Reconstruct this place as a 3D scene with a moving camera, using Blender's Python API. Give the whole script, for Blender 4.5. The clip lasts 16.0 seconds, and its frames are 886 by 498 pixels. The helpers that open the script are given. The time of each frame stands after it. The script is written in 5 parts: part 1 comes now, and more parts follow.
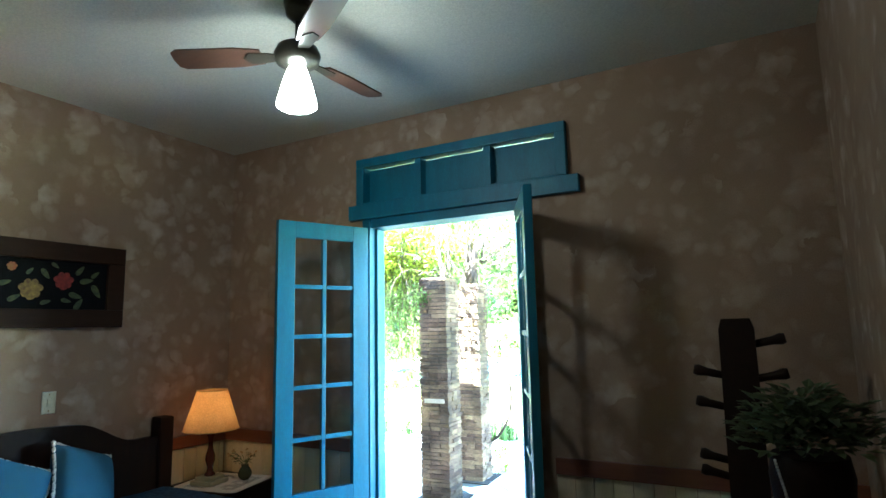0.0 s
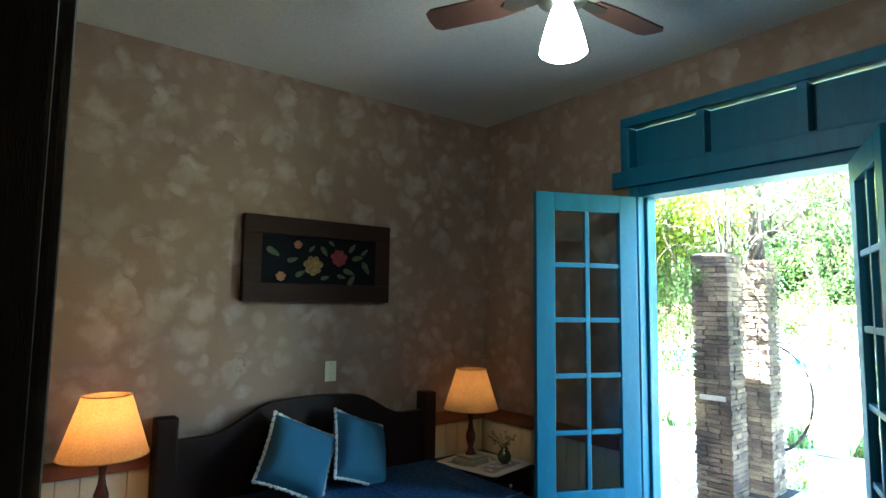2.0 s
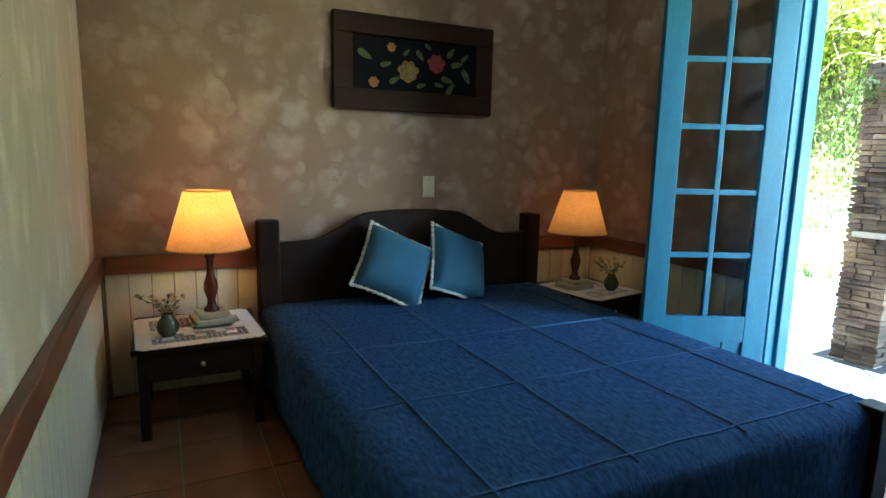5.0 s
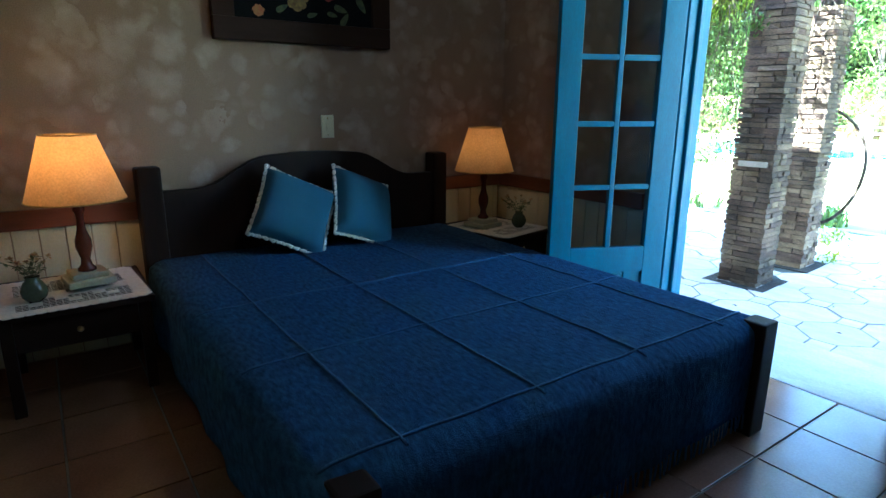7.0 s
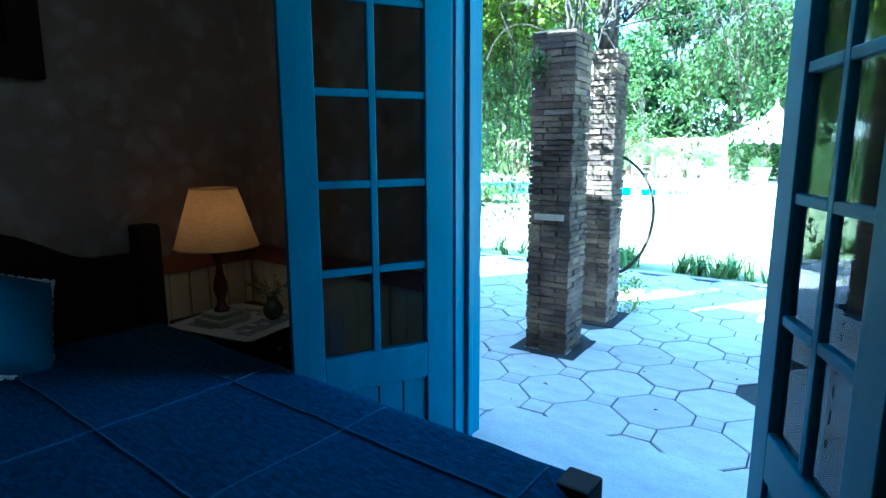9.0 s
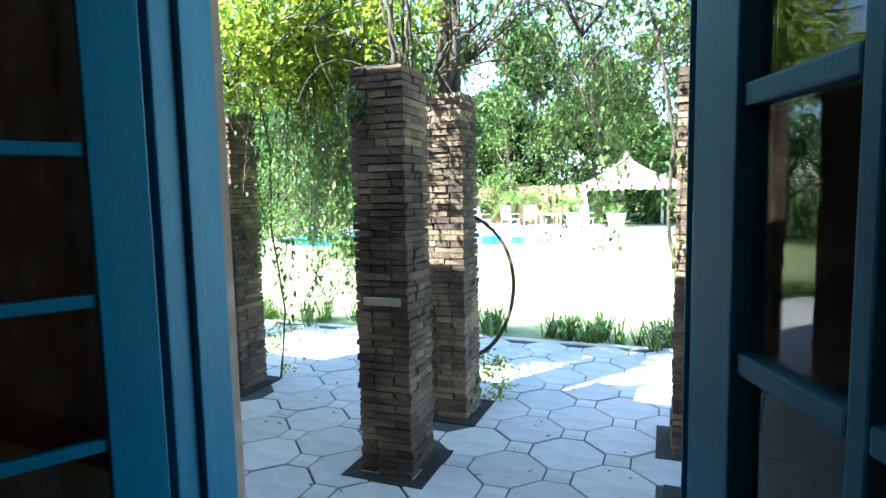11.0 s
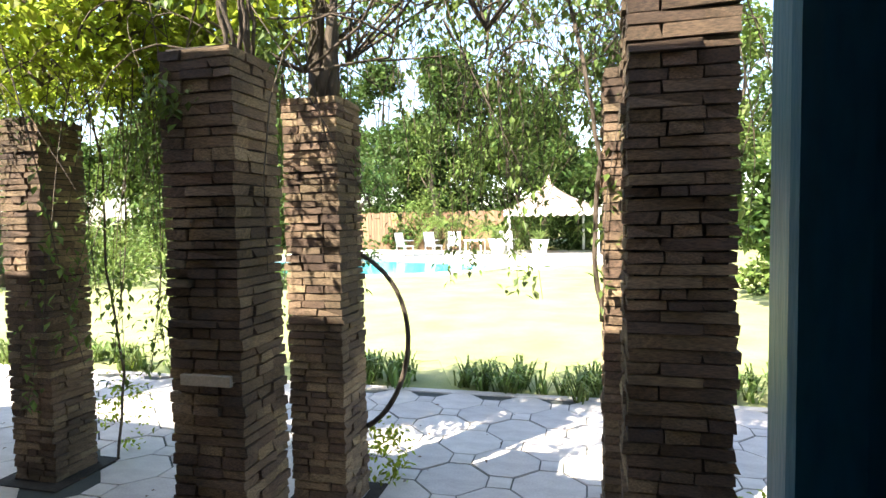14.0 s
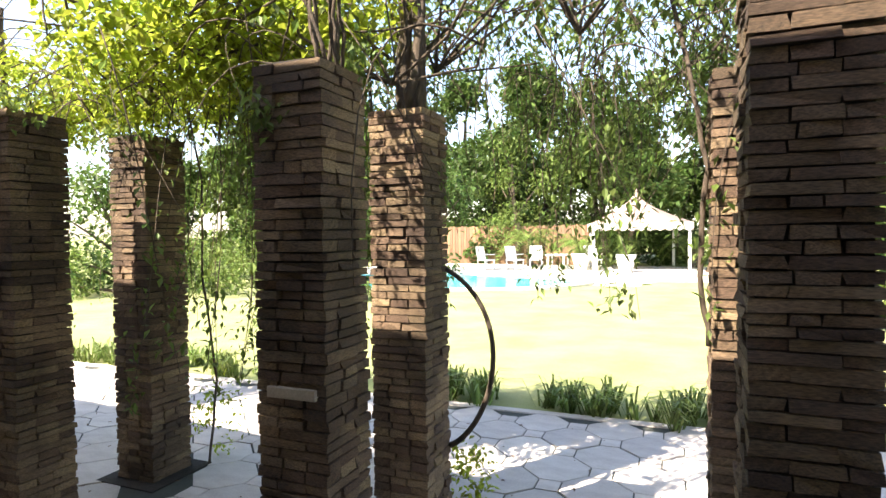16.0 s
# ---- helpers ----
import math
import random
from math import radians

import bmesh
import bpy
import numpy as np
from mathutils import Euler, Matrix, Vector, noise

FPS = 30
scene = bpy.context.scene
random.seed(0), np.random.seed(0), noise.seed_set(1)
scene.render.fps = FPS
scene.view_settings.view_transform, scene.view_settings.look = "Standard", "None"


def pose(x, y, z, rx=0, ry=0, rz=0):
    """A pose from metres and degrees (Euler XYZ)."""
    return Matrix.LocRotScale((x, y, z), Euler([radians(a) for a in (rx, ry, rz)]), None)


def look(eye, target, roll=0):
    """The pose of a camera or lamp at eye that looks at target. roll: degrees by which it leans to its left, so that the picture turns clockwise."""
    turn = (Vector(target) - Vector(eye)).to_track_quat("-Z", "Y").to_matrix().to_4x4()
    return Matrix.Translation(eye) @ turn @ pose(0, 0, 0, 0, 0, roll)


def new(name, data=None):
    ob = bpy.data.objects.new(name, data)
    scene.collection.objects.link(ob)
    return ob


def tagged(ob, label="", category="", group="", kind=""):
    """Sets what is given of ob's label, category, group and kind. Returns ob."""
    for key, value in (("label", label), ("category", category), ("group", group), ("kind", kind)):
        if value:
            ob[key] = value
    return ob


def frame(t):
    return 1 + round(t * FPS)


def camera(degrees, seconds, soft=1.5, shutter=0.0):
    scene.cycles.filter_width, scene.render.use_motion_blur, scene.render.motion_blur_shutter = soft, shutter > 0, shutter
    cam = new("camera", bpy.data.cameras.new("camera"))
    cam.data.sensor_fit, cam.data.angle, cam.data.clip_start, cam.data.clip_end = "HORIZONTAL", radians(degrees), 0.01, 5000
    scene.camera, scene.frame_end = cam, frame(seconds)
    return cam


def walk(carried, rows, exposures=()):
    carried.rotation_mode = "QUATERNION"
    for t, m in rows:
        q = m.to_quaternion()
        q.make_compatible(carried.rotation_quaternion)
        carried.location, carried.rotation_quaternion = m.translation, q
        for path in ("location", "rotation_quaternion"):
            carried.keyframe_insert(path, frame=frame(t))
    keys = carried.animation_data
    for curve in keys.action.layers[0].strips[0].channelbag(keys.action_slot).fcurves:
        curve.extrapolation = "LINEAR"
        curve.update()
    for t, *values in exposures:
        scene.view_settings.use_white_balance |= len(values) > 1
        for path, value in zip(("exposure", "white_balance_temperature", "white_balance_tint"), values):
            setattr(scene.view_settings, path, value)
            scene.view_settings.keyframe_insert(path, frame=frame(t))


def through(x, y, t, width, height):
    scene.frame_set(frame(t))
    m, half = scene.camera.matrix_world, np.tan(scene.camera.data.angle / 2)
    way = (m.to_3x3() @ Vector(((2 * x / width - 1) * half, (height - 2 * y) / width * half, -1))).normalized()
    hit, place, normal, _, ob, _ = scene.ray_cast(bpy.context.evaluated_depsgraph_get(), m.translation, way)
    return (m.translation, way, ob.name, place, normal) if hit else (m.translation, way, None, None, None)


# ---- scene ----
import itertools

# ---------------------------------------------------------------- camera
cam = camera(75.2, 16.0)
PATH = [
    (0, (3.562, -3.093, 1.486), (2.611, -1.355, 1.759), -1.2),
    (0.5, (3.48, -3.089, 1.501), (2.391, -1.433, 1.774), -0.4),
    (1, (3.422, -2.995, 1.498), (2.163, -1.462, 1.754), -0.0),
    (1.5, (3.296, -2.906, 1.496), (1.829, -1.565, 1.72), -0.1),
    (2, (3.227, -2.881, 1.535), (1.648, -1.668, 1.723), 0.7),
    (2.5, (3.137, -2.836, 1.527), (1.441, -1.788, 1.691), 1.2),
    (3, (3.056, -2.725, 1.479), (1.241, -1.886, 1.472), 2.9),
    (3.5, (3.057, -2.615, 1.468), (1.175, -1.943, 1.374), 2.4),
    (4, (3.083, -2.659, 1.411), (1.203, -1.986, 1.296), 1.4),
    (4.5, (3.121, -2.624, 1.368), (1.272, -1.902, 1.124), 1.4),
    (5, (3.069, -2.658, 1.288), (1.297, -1.787, 0.973), 1.3),
    (5.2, (3.09, -2.655, 1.285), (1.335, -1.765, 0.935), 1.7),
    (7.3, (2.972, -2.527, 1.248), (1.416, -1.378, 0.737), 0.7),
    (7.5, (2.94, -2.466, 1.268), (1.406, -1.285, 0.762), 1.3),
    (8, (2.835, -2.303, 1.296), (1.332, -1.073, 0.82), 1.0),
    (8.5, (2.711, -1.969, 1.27), (1.334, -0.578, 0.863), 0.1),
    (9, (2.597, -1.742, 1.279), (1.393, -0.183, 0.929), -0.2),
    (9.5, (2.525, -1.526, 1.308), (1.471, 0.149, 1.010), -1.1),
    (10, (2.515, -1.258, 1.313), (1.544, 0.473, 1.072), -1.8),
    (10.2, (2.501, -1.177, 1.324), (1.570, 0.578, 1.089), -1.5),
    (12.3, (2.285, -0.417, 1.364), (1.505, 1.421, 1.245), -1.6),
    (12.5, (2.302, -0.352, 1.365), (1.559, 1.501, 1.251), -1.7),
    (13, (2.338, -0.173, 1.366), (1.661, 1.701, 1.272), -1.5),
    (13.5, (2.330, -0.137, 1.371), (1.699, 1.752, 1.271), -1.5),
    (14, (2.326, -0.118, 1.378), (1.692, 1.773, 1.269), -1.0),
    (14.5, (2.324, -0.093, 1.386), (1.648, 1.786, 1.292), -1.2),
    (15, (2.300, -0.073, 1.378), (1.593, 1.796, 1.294), -1.0),
    (15.5, (2.281, -0.060, 1.374), (1.531, 1.792, 1.299), -1.2),
    (16, (2.267, -0.043, 1.376), (1.375, 1.745, 1.319), -0.7),
]
EXPOSURES = [
    (0.0, 5.95, 5250, -6), (2.4, 5.5, 5150, -4), (3.2, 5.7, 5950, 0), (4.2, 5.8, 6100, 0), (5.2, 5.85, 5700, -2), (7.3, 4.8, 4650, -6), (8.5, 4.15, 3950, -12),
    (10.2, 3.5, 4450, -6), (12.3, 2.45, 6500, 6), (14.0, 2.35, 6800, 10), (16.0, 2.2, 7200, 14),
]
walk(cam, [(t, look(e, g, r)) for t, e, g, r in PATH], EXPOSURES)

# ---------------------------------------------------------------- world and sun
SUN_DIR = Vector((0.42, 0.76, -0.985)).normalized()      # the way the sunlight travels
world = bpy.data.worlds.new("sky_world")
scene.world = world
world.use_nodes = True
wn = world.node_tree.nodes
sky = wn.new("ShaderNodeTexSky")
sky.sky_type = "NISHITA"
sky.sun_disc = False
sky.sun_elevation = math.asin(-SUN_DIR.z)
sky.sun_rotation = math.atan2(-SUN_DIR.x, -SUN_DIR.y)
bg = wn["Background"]
bg.inputs["Strength"].default_value = 0.13
world.node_tree.links.new(sky.outputs["Color"], bg.inputs["Color"])
sun_data = bpy.data.lights.new("sun", "SUN")
sun_data.energy, sun_data.angle, sun_data.color = 4.9, radians(0.53), (1.0, 0.95, 0.86)
sun_ob = new("sun", sun_data)
sun_ob.rotation_euler = SUN_DIR.to_track_quat("-Z", "Y").to_euler()

# ---------------------------------------------------------------- plan (metres)
FZ = 0.10                     # floor of the bedroom above the patio
CEIL = 2.88
X_R, Y_L = 3.90, -2.95        # wall beyond the wardrobe side, entrance wall
OX0, OX1, OTOP = 1.335, 2.38, 2.155   # french door opening
DX0, DX1, DTOP = 2.82, 3.85, 2.30   # entrance doorway
WALL = 0.22
rnd = random.Random(7)


# ---------------------------------------------------------------- mesh helpers
def bm_new():
    return bmesh.new()


def box(bm, x0, x1, y0, y1, z0, z1, bevel=0.0, rot=None):
    r = bmesh.ops.create_cube(bm, size=1.0)
    vs = r["verts"]
    bmesh.ops.scale(bm, verts=vs, vec=(x1 - x0, y1 - y0, z1 - z0))
    if bevel:
        es = list({e for v in vs for e in v.link_edges})
        out = bmesh.ops.bevel(bm, geom=es, offset=bevel, segments=2, affect="EDGES", profile=0.6)
        vs = list({v for f in out["faces"] for v in f.verts} | {v for v in vs if v.is_valid})
    m = Matrix.Translation(((x0 + x1) / 2, (y0 + y1) / 2, (z0 + z1) / 2))
    if rot is not None:
        m = m @ rot
    bmesh.ops.transform(bm, matrix=m, verts=vs)
    return vs


def lathe(bm, profile, cx=0.0, cy=0.0, cz=0.0, seg=24, cap=True, squash=1.0):
    rings = []
    for r, z in profile:
        rings.append([bm.verts.new((cx + r * math.cos(2 * math.pi * i / seg), cy + r * squash * math.sin(2 * math.pi * i / seg), cz + z)) for i in range(seg)])
    for a, b in zip(rings, rings[1:]):
        for i in range(seg):
            j = (i + 1) % seg
            f = bm.faces.new((a[i], a[j], b[j], b[i]))
            f.smooth = True
    if cap:
        bm.faces.new(list(reversed(rings[0])))
        bm.faces.new(rings[-1])


def tube(bm, pts, r0, r1=None, seg=7):
    r1 = r0 if r1 is None else r1
    pts = [Vector(p) for p in pts]
    n = len(pts)
    rings = []
    for k, p in enumerate(pts):
        d = (pts[min(k + 1, n - 1)] - pts[max(k - 1, 0)]).normalized()
        a = d.orthogonal().normalized() if k == 0 else (side - d * side.dot(d)).normalized()
        side = a
        b = d.cross(a)
        r = r0 + (r1 - r0) * k / max(1, n - 1)
        rings.append([bm.verts.new(p + r * (math.cos(2 * math.pi * i / seg) * a + math.sin(2 * math.pi * i / seg) * b)) for i in range(seg)])
    for u, v in zip(rings, rings[1:]):
        for i in range(seg):
            j = (i + 1) % seg
            f = bm.faces.new((u[i], u[j], v[j], v[i]))
            f.smooth = True
    bm.faces.new(list(reversed(rings[0])))
    bm.faces.new(rings[-1])


def prism(bm, outline, y0, y1, axis="y"):
    """An outline of (u, v) pairs drawn out between y0 and y1: along y (u = x, v = z) or along x (u = y, v = z) or z (u = x, v = y)."""
    def at(u, v, w):
        return {"y": (u, w, v), "x": (w, u, v), "z": (u, v, w)}[axis]
    a = [bm.verts.new(at(u, v, y0)) for u, v in outline]
    b = [bm.verts.new(at(u, v, y1)) for u, v in outline]
    bm.faces.new(a)
    bm.faces.new(list(reversed(b)))
    for i in range(len(a)):
        j = (i + 1) % len(a)
        bm.faces.new((a[i], b[i], b[j], a[j]))
    bmesh.ops.recalc_face_normals(bm, faces=bm.faces[:])


def finish(bm, name):
    bmesh.ops.recalc_face_normals(bm, faces=bm.faces[:])
    me = bpy.data.meshes.new(name)
    bm.to_mesh(me)
    bm.free()
    return me


def part(name, bm, material, parent, label=""):
    ob = new(name, finish(bm, name))
    if material is not None:
        ob.data.materials.append(material)
    ob.parent = parent
    if label:
        ob["label"] = label
    return ob


def solid(name, bm, material, label, category, kind="", group=""):
    ob = new(name, finish(bm, name))
    ob.data.materials.append(material)
    return tagged(ob, label, category, group, kind)


def thing(name, m, label, category, group="", kind=""):
    ob = new(name)
    ob.empty_display_size = 0.1
    ob.matrix_world = m
    return tagged(ob, label, category, group, kind)


def raw_part(name, verts, faces, material, parent, label="", smooth=False):
    me = bpy.data.meshes.new(name)
    me.from_pydata(verts, [], faces)
    if smooth:
        me.shade_smooth()
    me.materials.append(material)
    ob = new(name, me)
    ob.parent = parent
    if label:
        ob["label"] = label
    return ob


# ---------------------------------------------------------------- materials
def mat(name, color, rough=0.6, metal=0.0, color2=None, scale=6.0, amount=0.5, grain=120.0, bump=0.15, spec=0.5,
        detail=6.0, stretch=(1, 1, 1), rnd_amount=0.0, trans=0.0, emit=None, emit_strength=0.0, island=False, lo=0.35, hi=0.65):
    m = bpy.data.materials.new(name)
    m.use_nodes = True
    nt = m.node_tree
    n, l = nt.nodes, nt.links
    b = n["Principled BSDF"]
    b.inputs["Roughness"].default_value = rough
    b.inputs["Metallic"].default_value = metal
    b.inputs["Specular IOR Level"].default_value = spec
    b.inputs["Transmission Weight"].default_value = trans
    tc = n.new("ShaderNodeTexCoord")
    mp = n.new("ShaderNodeMapping")
    mp.inputs["Scale"].default_value = stretch
    l.new(tc.outputs["Object"], mp.inputs["Vector"])
    big = n.new("ShaderNodeTexNoise")
    big.inputs["Scale"].default_value = scale
    big.inputs["Detail"].default_value = detail
    big.inputs["Roughness"].default_value = 0.6
    l.new(mp.outputs["Vector"], big.inputs["Vector"])
    ramp = n.new("ShaderNodeMapRange")
    ramp.inputs["From Min"].default_value, ramp.inputs["From Max"].default_value = lo, hi
    l.new(big.outputs["Fac"], ramp.inputs["Value"])
    fine = n.new("ShaderNodeTexNoise")
    fine.inputs["Scale"].default_value = grain
    fine.inputs["Detail"].default_value = 3.0
    l.new(mp.outputs["Vector"], fine.inputs["Vector"])
    c2 = color2 or tuple(c * 0.72 for c in color)
    mix = n.new("ShaderNodeMix")
    mix.data_type = "RGBA"
    mix.inputs["A"].default_value = (*color, 1)
    mix.inputs["B"].default_value = (*c2, 1)
    mul = n.new("ShaderNodeMath")
    mul.operation = "MULTIPLY"
    mul.inputs[1].default_value = amount
    l.new(ramp.outputs["Result"], mul.inputs[0])
    l.new(mul.outputs["Value"], mix.inputs["Factor"])
    hsv = n.new("ShaderNodeHueSaturation")
    l.new(mix.outputs["Result"], hsv.inputs["Color"])
    vr = n.new("ShaderNodeMapRange")
    vr.inputs["From Min"].default_value, vr.inputs["From Max"].default_value = 0.3, 0.7
    vr.inputs["To Min"].default_value, vr.inputs["To Max"].default_value = 0.88, 1.12
    l.new(fine.outputs["Fac"], vr.inputs["Value"])
    last = vr.outputs["Result"]
    if rnd_amount:
        src = n.new("ShaderNodeNewGeometry").outputs["Random Per Island"] if island else n.new("ShaderNodeObjectInfo").outputs["Random"]
        rr = n.new("ShaderNodeMapRange")
        rr.inputs["To Min"].default_value, rr.inputs["To Max"].default_value = 1 - rnd_amount, 1 + rnd_amount
        l.new(src, rr.inputs["Value"])
        mm = n.new("ShaderNodeMath")
        mm.operation = "MULTIPLY"
        l.new(last, mm.inputs[0])
        l.new(rr.outputs["Result"], mm.inputs[1])
        last = mm.outputs["Value"]
        hr = n.new("ShaderNodeMapRange")
        hr.inputs["To Min"].default_value, hr.inputs["To Max"].default_value = 0.5 - 0.03 * rnd_amount, 0.5 + 0.03 * rnd_amount
        l.new(src, hr.inputs["Value"])
        l.new(hr.outputs["Result"], hsv.inputs["Hue"])
    l.new(last, hsv.inputs["Value"])
    l.new(hsv.outputs["Color"], b.inputs["Base Color"])
    if bump:
        bp = n.new("ShaderNodeBump")
        bp.inputs["Strength"].default_value = bump
        bp.inputs["Distance"].default_value = 0.01
        add = n.new("ShaderNodeMath")
        add.operation = "ADD"
        l.new(big.outputs["Fac"], add.inputs[0])
        l.new(fine.outputs["Fac"], add.inputs[1])
        l.new(add.outputs["Value"], bp.inputs["Height"])
        l.new(bp.outputs["Normal"], b.inputs["Normal"])
    if emit:
        b.inputs["Emission Color"].default_value = (*emit, 1)
        b.inputs["Emission Strength"].default_value = emit_strength
    return m


def leaf_mat(name, color, color2, through=0.45, rnd_amount=0.45):
    """Leaves: diffuse and translucent, each leaf a little different."""
    m = mat(name, color, 0.5, color2=color2, scale=3.0, amount=0.8, grain=40.0, bump=0.0, rnd_amount=rnd_amount, island=True, spec=0.3)
    n, l = m.node_tree.nodes, m.node_tree.links
    b = n["Principled BSDF"]
    t = n.new("ShaderNodeBsdfTranslucent")
    src = b.inputs["Base Color"].links[0].from_socket
    l.new(src, t.inputs["Color"])
    ms = n.new("ShaderNodeMixShader")
    ms.inputs["Fac"].default_value = through
    l.new(b.outputs["BSDF"], ms.inputs[1])
    l.new(t.outputs["BSDF"], ms.inputs[2])
    l.new(ms.outputs["Shader"], n["Material Output"].inputs["Surface"])
    return m


def plaster_mat(name, base, light, warm, scale, stroke=(1, 1, 1)):
    """Sponged lime wash: overlapping soft trowel dabs of a lighter tone over a brown ground, in two sizes."""
    m = mat(name, base, 0.85, color2=warm, scale=1.3, amount=0.9, grain=200.0, bump=0.22, spec=0.2)
    n, l = m.node_tree.nodes, m.node_tree.links
    hsv = next(x for x in n if x.bl_idname == "ShaderNodeHueSaturation")
    last = hsv.inputs["Color"].links[0].from_socket
    tc = next(x for x in n if x.bl_idname == "ShaderNodeTexCoord")
    mp = n.new("ShaderNodeMapping")
    mp.inputs["Scale"].default_value = stroke
    l.new(tc.outputs["Object"], mp.inputs["Vector"])
    warp = n.new("ShaderNodeTexNoise")
    warp.inputs["Scale"].default_value, warp.inputs["Detail"].default_value = 7.0, 4.0
    l.new(mp.outputs["Vector"], warp.inputs["Vector"])
    for k, (sc, pull, strength) in enumerate(((scale, 0.26, 0.74), (scale * 1.9, 0.14, 0.55))):
        vm = n.new("ShaderNodeVectorMath")
        vm.operation = "MULTIPLY_ADD"
        vm.inputs[1].default_value = (pull, pull, pull)
        l.new(warp.outputs["Color"], vm.inputs[0])
        l.new(mp.outputs["Vector"], vm.inputs[2])
        vo = n.new("ShaderNodeTexVoronoi")
        vo.feature = "F1"
        vo.inputs["Scale"].default_value = sc
        l.new(vm.outputs["Vector"], vo.inputs["Vector"])
        dab = n.new("ShaderNodeMapRange")
        dab.interpolation_type = "SMOOTHSTEP"
        dab.inputs["From Min"].default_value, dab.inputs["From Max"].default_value = 0.66, 0.22
        l.new(vo.outputs["Distance"], dab.inputs["Value"])
        pick = n.new("ShaderNodeSeparateColor")
        l.new(vo.outputs["Color"], pick.inputs["Color"])
        tone = n.new("ShaderNodeMapRange")
        tone.inputs["From Min"].default_value, tone.inputs["From Max"].default_value = 0.25, 1.0
        tone.inputs["To Max"].default_value = strength
        l.new(pick.outputs["Red"], tone.inputs["Value"])
        mu = n.new("ShaderNodeMath")
        mu.operation = "MULTIPLY"
        l.new(dab.outputs["Result"], mu.inputs[0])
        l.new(tone.outputs["Result"], mu.inputs[1])
        sp = n.new("ShaderNodeTexNoise")
        sp.inputs["Scale"].default_value, sp.inputs["Detail"].default_value = 6.0 * (k + 1), 5.0
        l.new(mp.outputs["Vector"], sp.inputs["Vector"])
        brush = n.new("ShaderNodeMapRange")
        brush.inputs["From Min"].default_value, brush.inputs["From Max"].default_value = 0.26, 0.66
        l.new(sp.outputs["Fac"], brush.inputs["Value"])
        mu2 = n.new("ShaderNodeMath")
        mu2.operation = "MULTIPLY"
        l.new(mu.outputs["Value"], mu2.inputs[0])
        l.new(brush.outputs["Result"], mu2.inputs[1])
        mx = n.new("ShaderNodeMix")
        mx.data_type = "RGBA"
        l.new(mu2.outputs["Value"], mx.inputs["Factor"])
        l.new(last, mx.inputs["A"])
        mx.inputs["B"].default_value = (*light, 1)
        last = mx.outputs["Result"]
    l.new(last, hsv.inputs["Color"])
    return m


def glass_mat(name, tint=(0.9, 0.95, 0.95)):
    m = bpy.data.materials.new(name)
    m.use_nodes = True
    n, l = m.node_tree.nodes, m.node_tree.links
    n.remove(n["Principled BSDF"])
    tr = n.new("ShaderNodeBsdfTransparent")
    tr.inputs["Color"].default_value = (*tint, 1)
    gl = n.new("ShaderNodeBsdfGlossy")
    gl.inputs["Roughness"].default_value = 0.01
    fr = n.new("ShaderNodeFresnel")
    fr.inputs["IOR"].default_value = 1.5
    ms = n.new("ShaderNodeMixShader")
    l.new(fr.outputs["Fac"], ms.inputs["Fac"])
    l.new(tr.outputs["BSDF"], ms.inputs[1])
    l.new(gl.outputs["BSDF"], ms.inputs[2])
    l.new(ms.outputs["Shader"], n["Material Output"].inputs["Surface"])
    return m


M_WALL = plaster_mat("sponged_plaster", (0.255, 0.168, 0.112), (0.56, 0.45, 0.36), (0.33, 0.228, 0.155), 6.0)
# entrance wall: slightly paler plaster, lightened further to stand in for daylight
M_WALL_DAYLIT = plaster_mat("daylit_pale_plaster", (0.60, 0.51, 0.385), (0.80, 0.73, 0.61), (0.50, 0.41, 0.295), 7.0, (1.0, 1.0, 0.42))
M_CEIL = mat("ceiling_paint", (0.54, 0.52, 0.43), 0.9, scale=1.2, amount=0.25, bump=0.08)
M_CREAM = mat("cream_board", (0.62, 0.55, 0.38), 0.6, scale=3, amount=0.3, stretch=(6, 6, 1), bump=0.05)
M_OCHRE = mat("ochre_paint", (0.42, 0.36, 0.18), 0.85, scale=2, amount=0.4)
M_RAIL = mat("red_brown_rail", (0.17, 0.055, 0.025), 0.4, scale=4, amount=0.7, stretch=(1, 1, 8), bump=0.06)
M_DARK = mat("dark_wood", (0.018, 0.008, 0.005), 0.55, spec=0.15, color2=(0.012, 0.007, 0.005), scale=5, amount=0.8, stretch=(1, 8, 1), bump=0.08)
M_DARKDOOR = mat("dark_stained_frame", (0.05, 0.03, 0.02), 0.35, color2=(0.012, 0.008, 0.006), scale=10, amount=0.8, stretch=(6, 6, 1), bump=0.15)
M_BLUE = mat("teal_door_paint", (0.013, 0.135, 0.215), 0.5, color2=(0.008, 0.090, 0.155), scale=3, amount=0.6, stretch=(5, 5, 1), bump=0.06, grain=60)
M_TILE = mat("glazed_floor_tile", (0.21, 0.115, 0.075), 0.2, color2=(0.15, 0.075, 0.048), scale=4, amount=0.7, rnd_amount=0.12, bump=0.03)
M_GROUT = mat("grout", (0.16, 0.14, 0.12), 0.9, scale=30, amount=0.5)
M_GLASS = glass_mat("window_glass")
M_SPREAD = mat("blue_chenille", (0.056, 0.130, 0.262), 0.95, color2=(0.014, 0.038, 0.096), scale=30, amount=0.8, grain=260, bump=1.0, stretch=(1.0, 2.6, 1), spec=0.12)
M_SEAM = mat("blue_cord_seam", (0.05, 0.12, 0.25), 0.95, scale=80, amount=0.7, bump=0.5)
